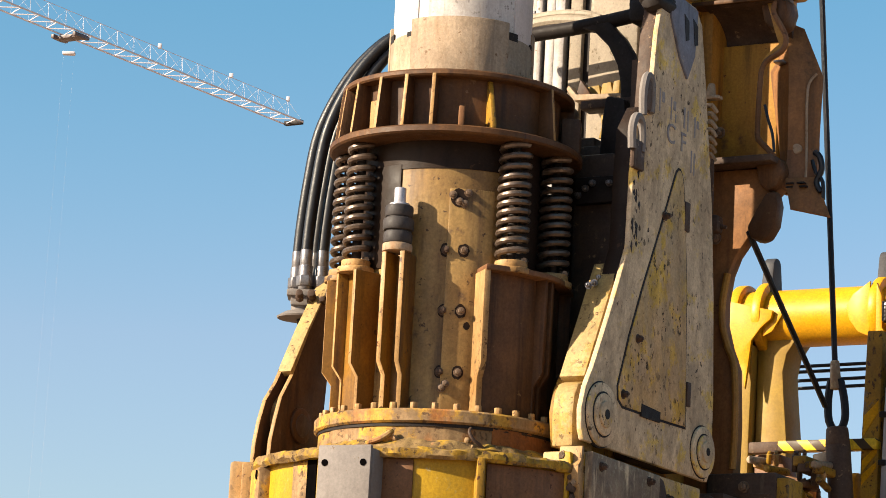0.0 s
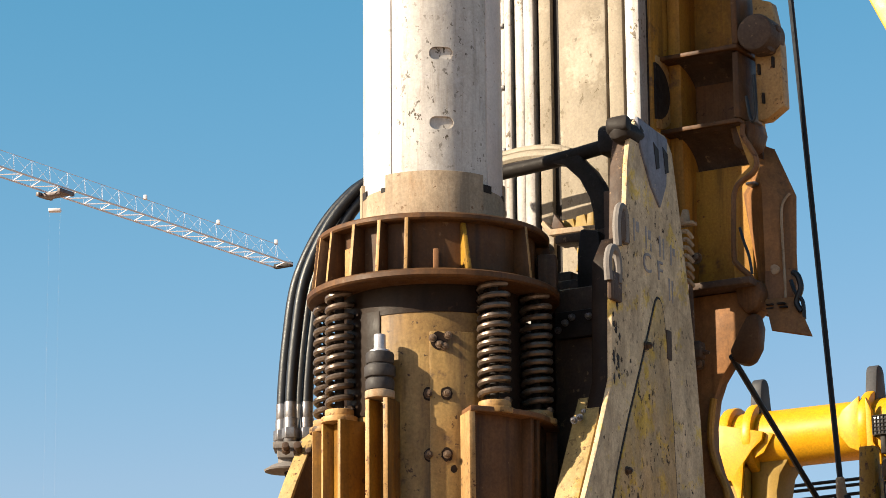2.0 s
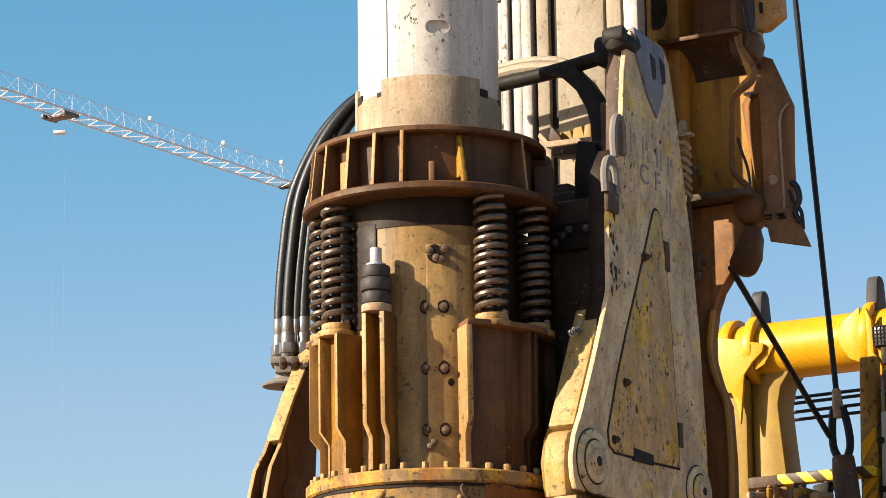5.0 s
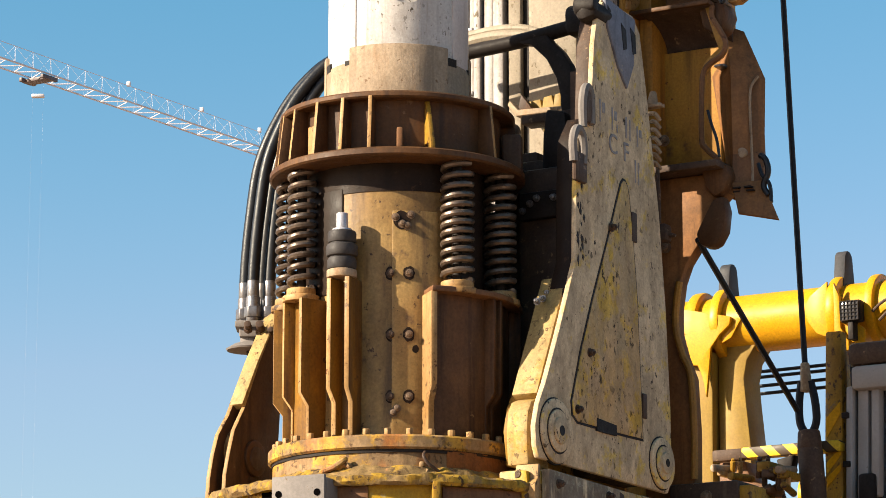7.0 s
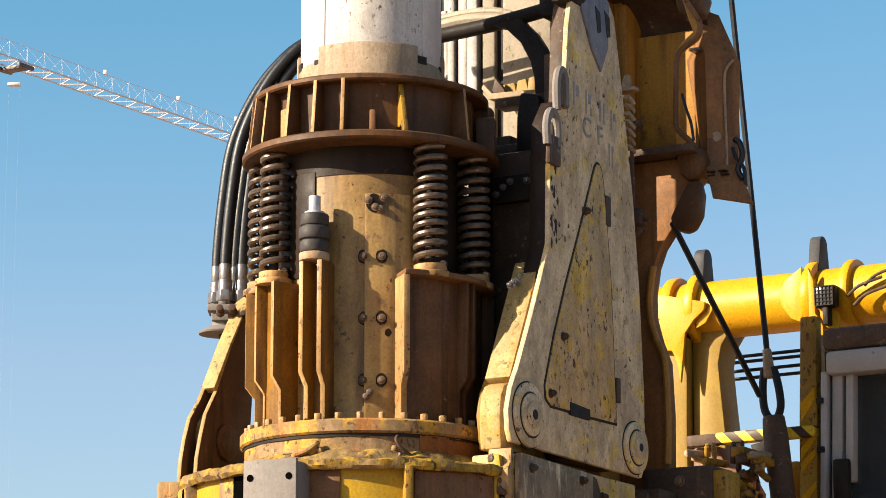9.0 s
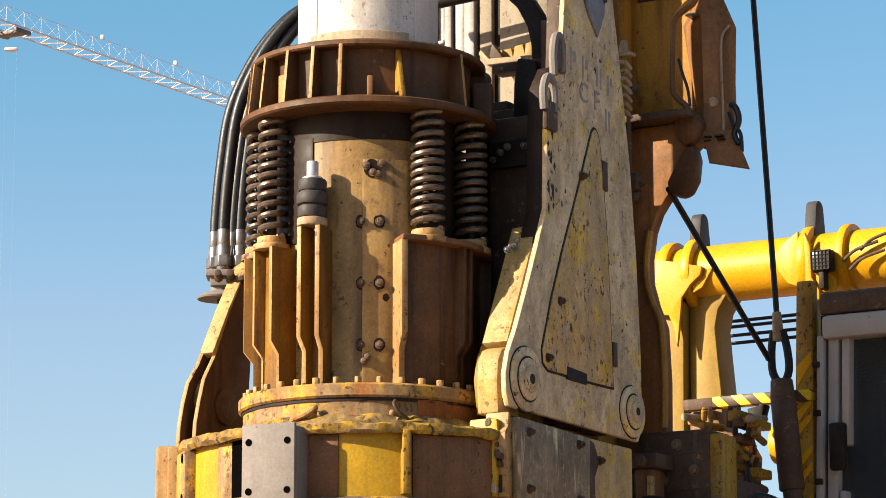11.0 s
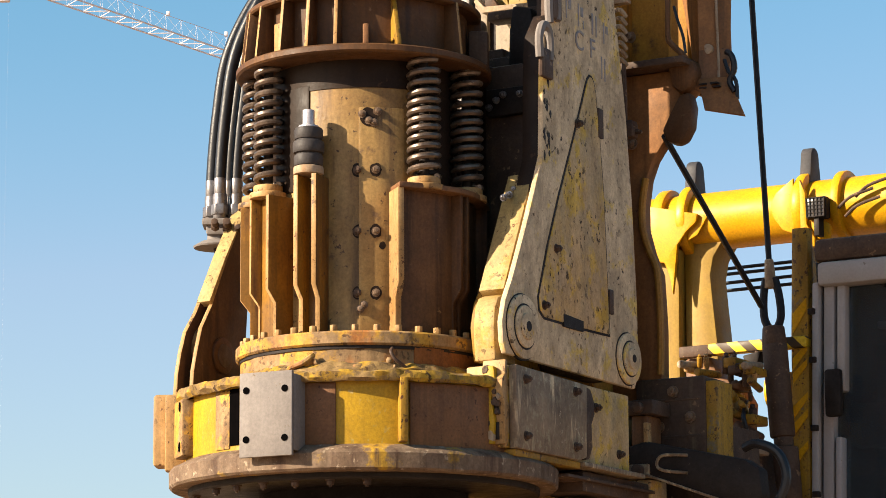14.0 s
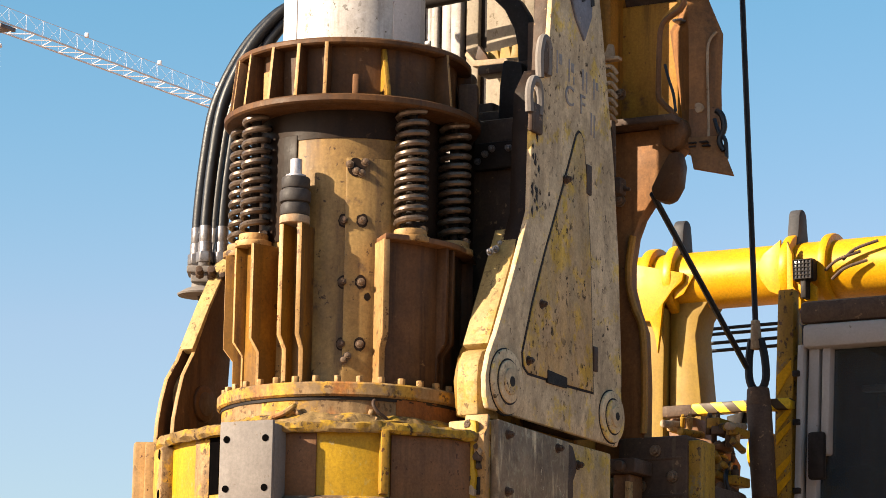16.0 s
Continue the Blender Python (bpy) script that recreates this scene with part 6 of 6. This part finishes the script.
crane = thing("tower_crane", (*(END + along * 55).to_2d(), 0), "distant white tower crane with red trolley", "tower crane", space=Matrix())


def bar(bm, a, b, r):
    cyl(bm, a, b, r, seg=5)


bm = B()
up, W2, D2 = Vector((0, 0, 1)), 0.55, 0.95
J = lambda s, side, h: END + along * s + across * side + up * (HJ + h)
for sd in (-W2, W2):
    bar(bm, J(0, sd, 0), J(55, sd, 0), 0.042)
for i in range(46):
    s = i * 1.2
    bar(bm, J(s, -W2, 0), J(s + 0.6, W2, 0), 0.024)
    bar(bm, J(s + 0.6, W2, 0), J(s + 1.2, -W2, 0), 0.024)
part("jib_base", bm, M_CRANE, crane)
bm = B()
bar(bm, J(0.6, 0, D2), J(55, 0, D2), 0.014)
for i in range(46):
    s = i * 1.2
    for sd in (-W2, W2):
        bar(bm, J(s, sd, 0), J(s + 0.6, 0, D2), 0.0055)
        bar(bm, J(s + 1.2, sd, 0), J(s + 0.6, 0, D2), 0.0055)
part("jib_lattice", bm, M_CRANE, crane, kind="stuff")
bm = B()
c = END + along * 17.0 + up * (HJ - 0.2)
for sd in (-1, 1):
    box(bm, -0.5, 0.5, -0.08, 0.08, -0.09, 0.09, 0.02, Matrix.Translation(c + across * sd * 0.6) @ along.to_track_quat("X", "Z").to_matrix().to_4x4())
box(bm, -0.3, 0.3, -0.7, 0.7, -0.1, 0.05, 0.02, Matrix.Translation(c) @ along.to_track_quat("X", "Z").to_matrix().to_4x4())
part("trolley", bm, M_CRED, crane, "small red trolley")
bm = B()
box(bm, -0.28, 0.28, -0.15, 0.15, -0.80, -0.65, 0.05, Matrix.Translation(c))
part("hook_block", bm, M_CRANE, crane)
bm = B()
for sd in (-0.3, 0.3):
    bar(bm, c + across * sd, c + across * sd - up * 30, 0.0009)
part("hoist_line", bm, M_CRANE, crane)
for s in (10.7, 5.2, 0.6, 24.0):
    part("jib_lamp", box(B(), -0.09, 0.09, -0.09, 0.09, -0.12, 0.10, 0.03, Matrix.Translation(J(s, 0, D2 + 0.1))), M_CRANE, crane)
bm = B()
box(bm, -0.12, 0.12, -0.5, 0.5, -0.10, 0.12, 0.03, Matrix.Translation(J(0, 0, 0)) @ along.to_track_quat("X", "Z").to_matrix().to_4x4())
part("jib_end", bm, M_BLACK, crane)
bm = B()
foot = END + along * 55
for sx in (-0.8, 0.8):
    for sy in (-0.8, 0.8):
        bar(bm, foot + Vector((sx, sy, 0)), foot + Vector((sx, sy, HJ + 6)), 0.1)
for i in range(24):
    z = i * 1.8
    for (ax, ay), (bx, by) in (((-0.8, -0.8), (0.8, -0.8)), ((0.8, -0.8), (0.8, 0.8)), ((0.8, 0.8), (-0.8, 0.8)), ((-0.8, 0.8), (-0.8, -0.8))):
        bar(bm, foot + Vector((ax, ay, z)), foot + Vector((bx, by, z + 1.8)), 0.05)
part("tower", bm, M_CRANE, crane)


# ---- what moves ----
def motions():
    """The kelly bar sinks and turns a little; the hoist rope sways."""
    walk(kelly, [(t, pose(-0.05, 0, dz, 0, 0, a)) for t, dz, a in (
        (0.0, 0.03, 4), (0.5, 0.010, 4), (1.0, 0.006, 3.5), (1.5, 0.0, 5.5), (2.0, -0.013, 8.4), (2.5, -0.002, 16), (3.0, 0.017, 14), (3.5, 0.032, 11), (4.0, 0.023, 10), (4.2, 0.021, 10),
        (6.5, 0.01, 8), (7.0, 0.006, 8), (8.0, -0.01, 6), (8.5, -0.03, 5), (9.0, -0.052, 4), (9.5, -0.055, 3), (10.2, -0.065, 2), (12.3, -0.258, -7), (12.5, -0.262, -7), (12.9, -0.270, -8),
        (13.3, -0.300, -8), (16.0, -0.43, -10))])
    sway = (
        (0.0, 0.518, -0.068), (0.5, 0.538, -0.072), (1.0, 0.576, -0.056), (1.5, 0.583, -0.052), (2.0, 0.572, -0.068), (2.5, 0.561, -0.078), (3.0, 0.523, -0.080), (3.5, 0.543, -0.073),
        (4.0, 0.567, -0.054), (4.8, 0.560, -0.060), (5.6, 0.530, -0.076), (6.5, 0.529, -0.072), (7.0, 0.565, -0.038), (7.5, 0.580, -0.036), (8.0, 0.577, -0.064), (8.5, 0.539, -0.078), (9.0, 0.511, -0.085),
        (9.5, 0.534, -0.066), (10.0, 0.572, -0.038), (10.6, 0.583, -0.040), (11.4, 0.548, -0.07), (12.5, 0.529, -0.064), (13.0, 0.575, -0.042), (13.5, 0.580, -0.032), (14.0, 0.556, -0.045), (14.5, 0.534, -0.057),
        (15.0, 0.521, -0.056), (15.4, 0.531, -0.053), (16.0, 0.559, -0.041))
    walk(hoist, [(t, RIG @ pose(v, 2.3, 3.69, 0, math.degrees(lean), 0)) for t, v, lean in sway])
    top = Vector((0.64, 1.20, 3.985))
    walk(guy, [(t, RIG @ Matrix.Translation(top) @ (Vector((v - 0.015, 2.29, 3.49)) - top).to_track_quat("-Z", "Y").to_matrix().to_4x4()) for t, v, lean in sway])


motions()
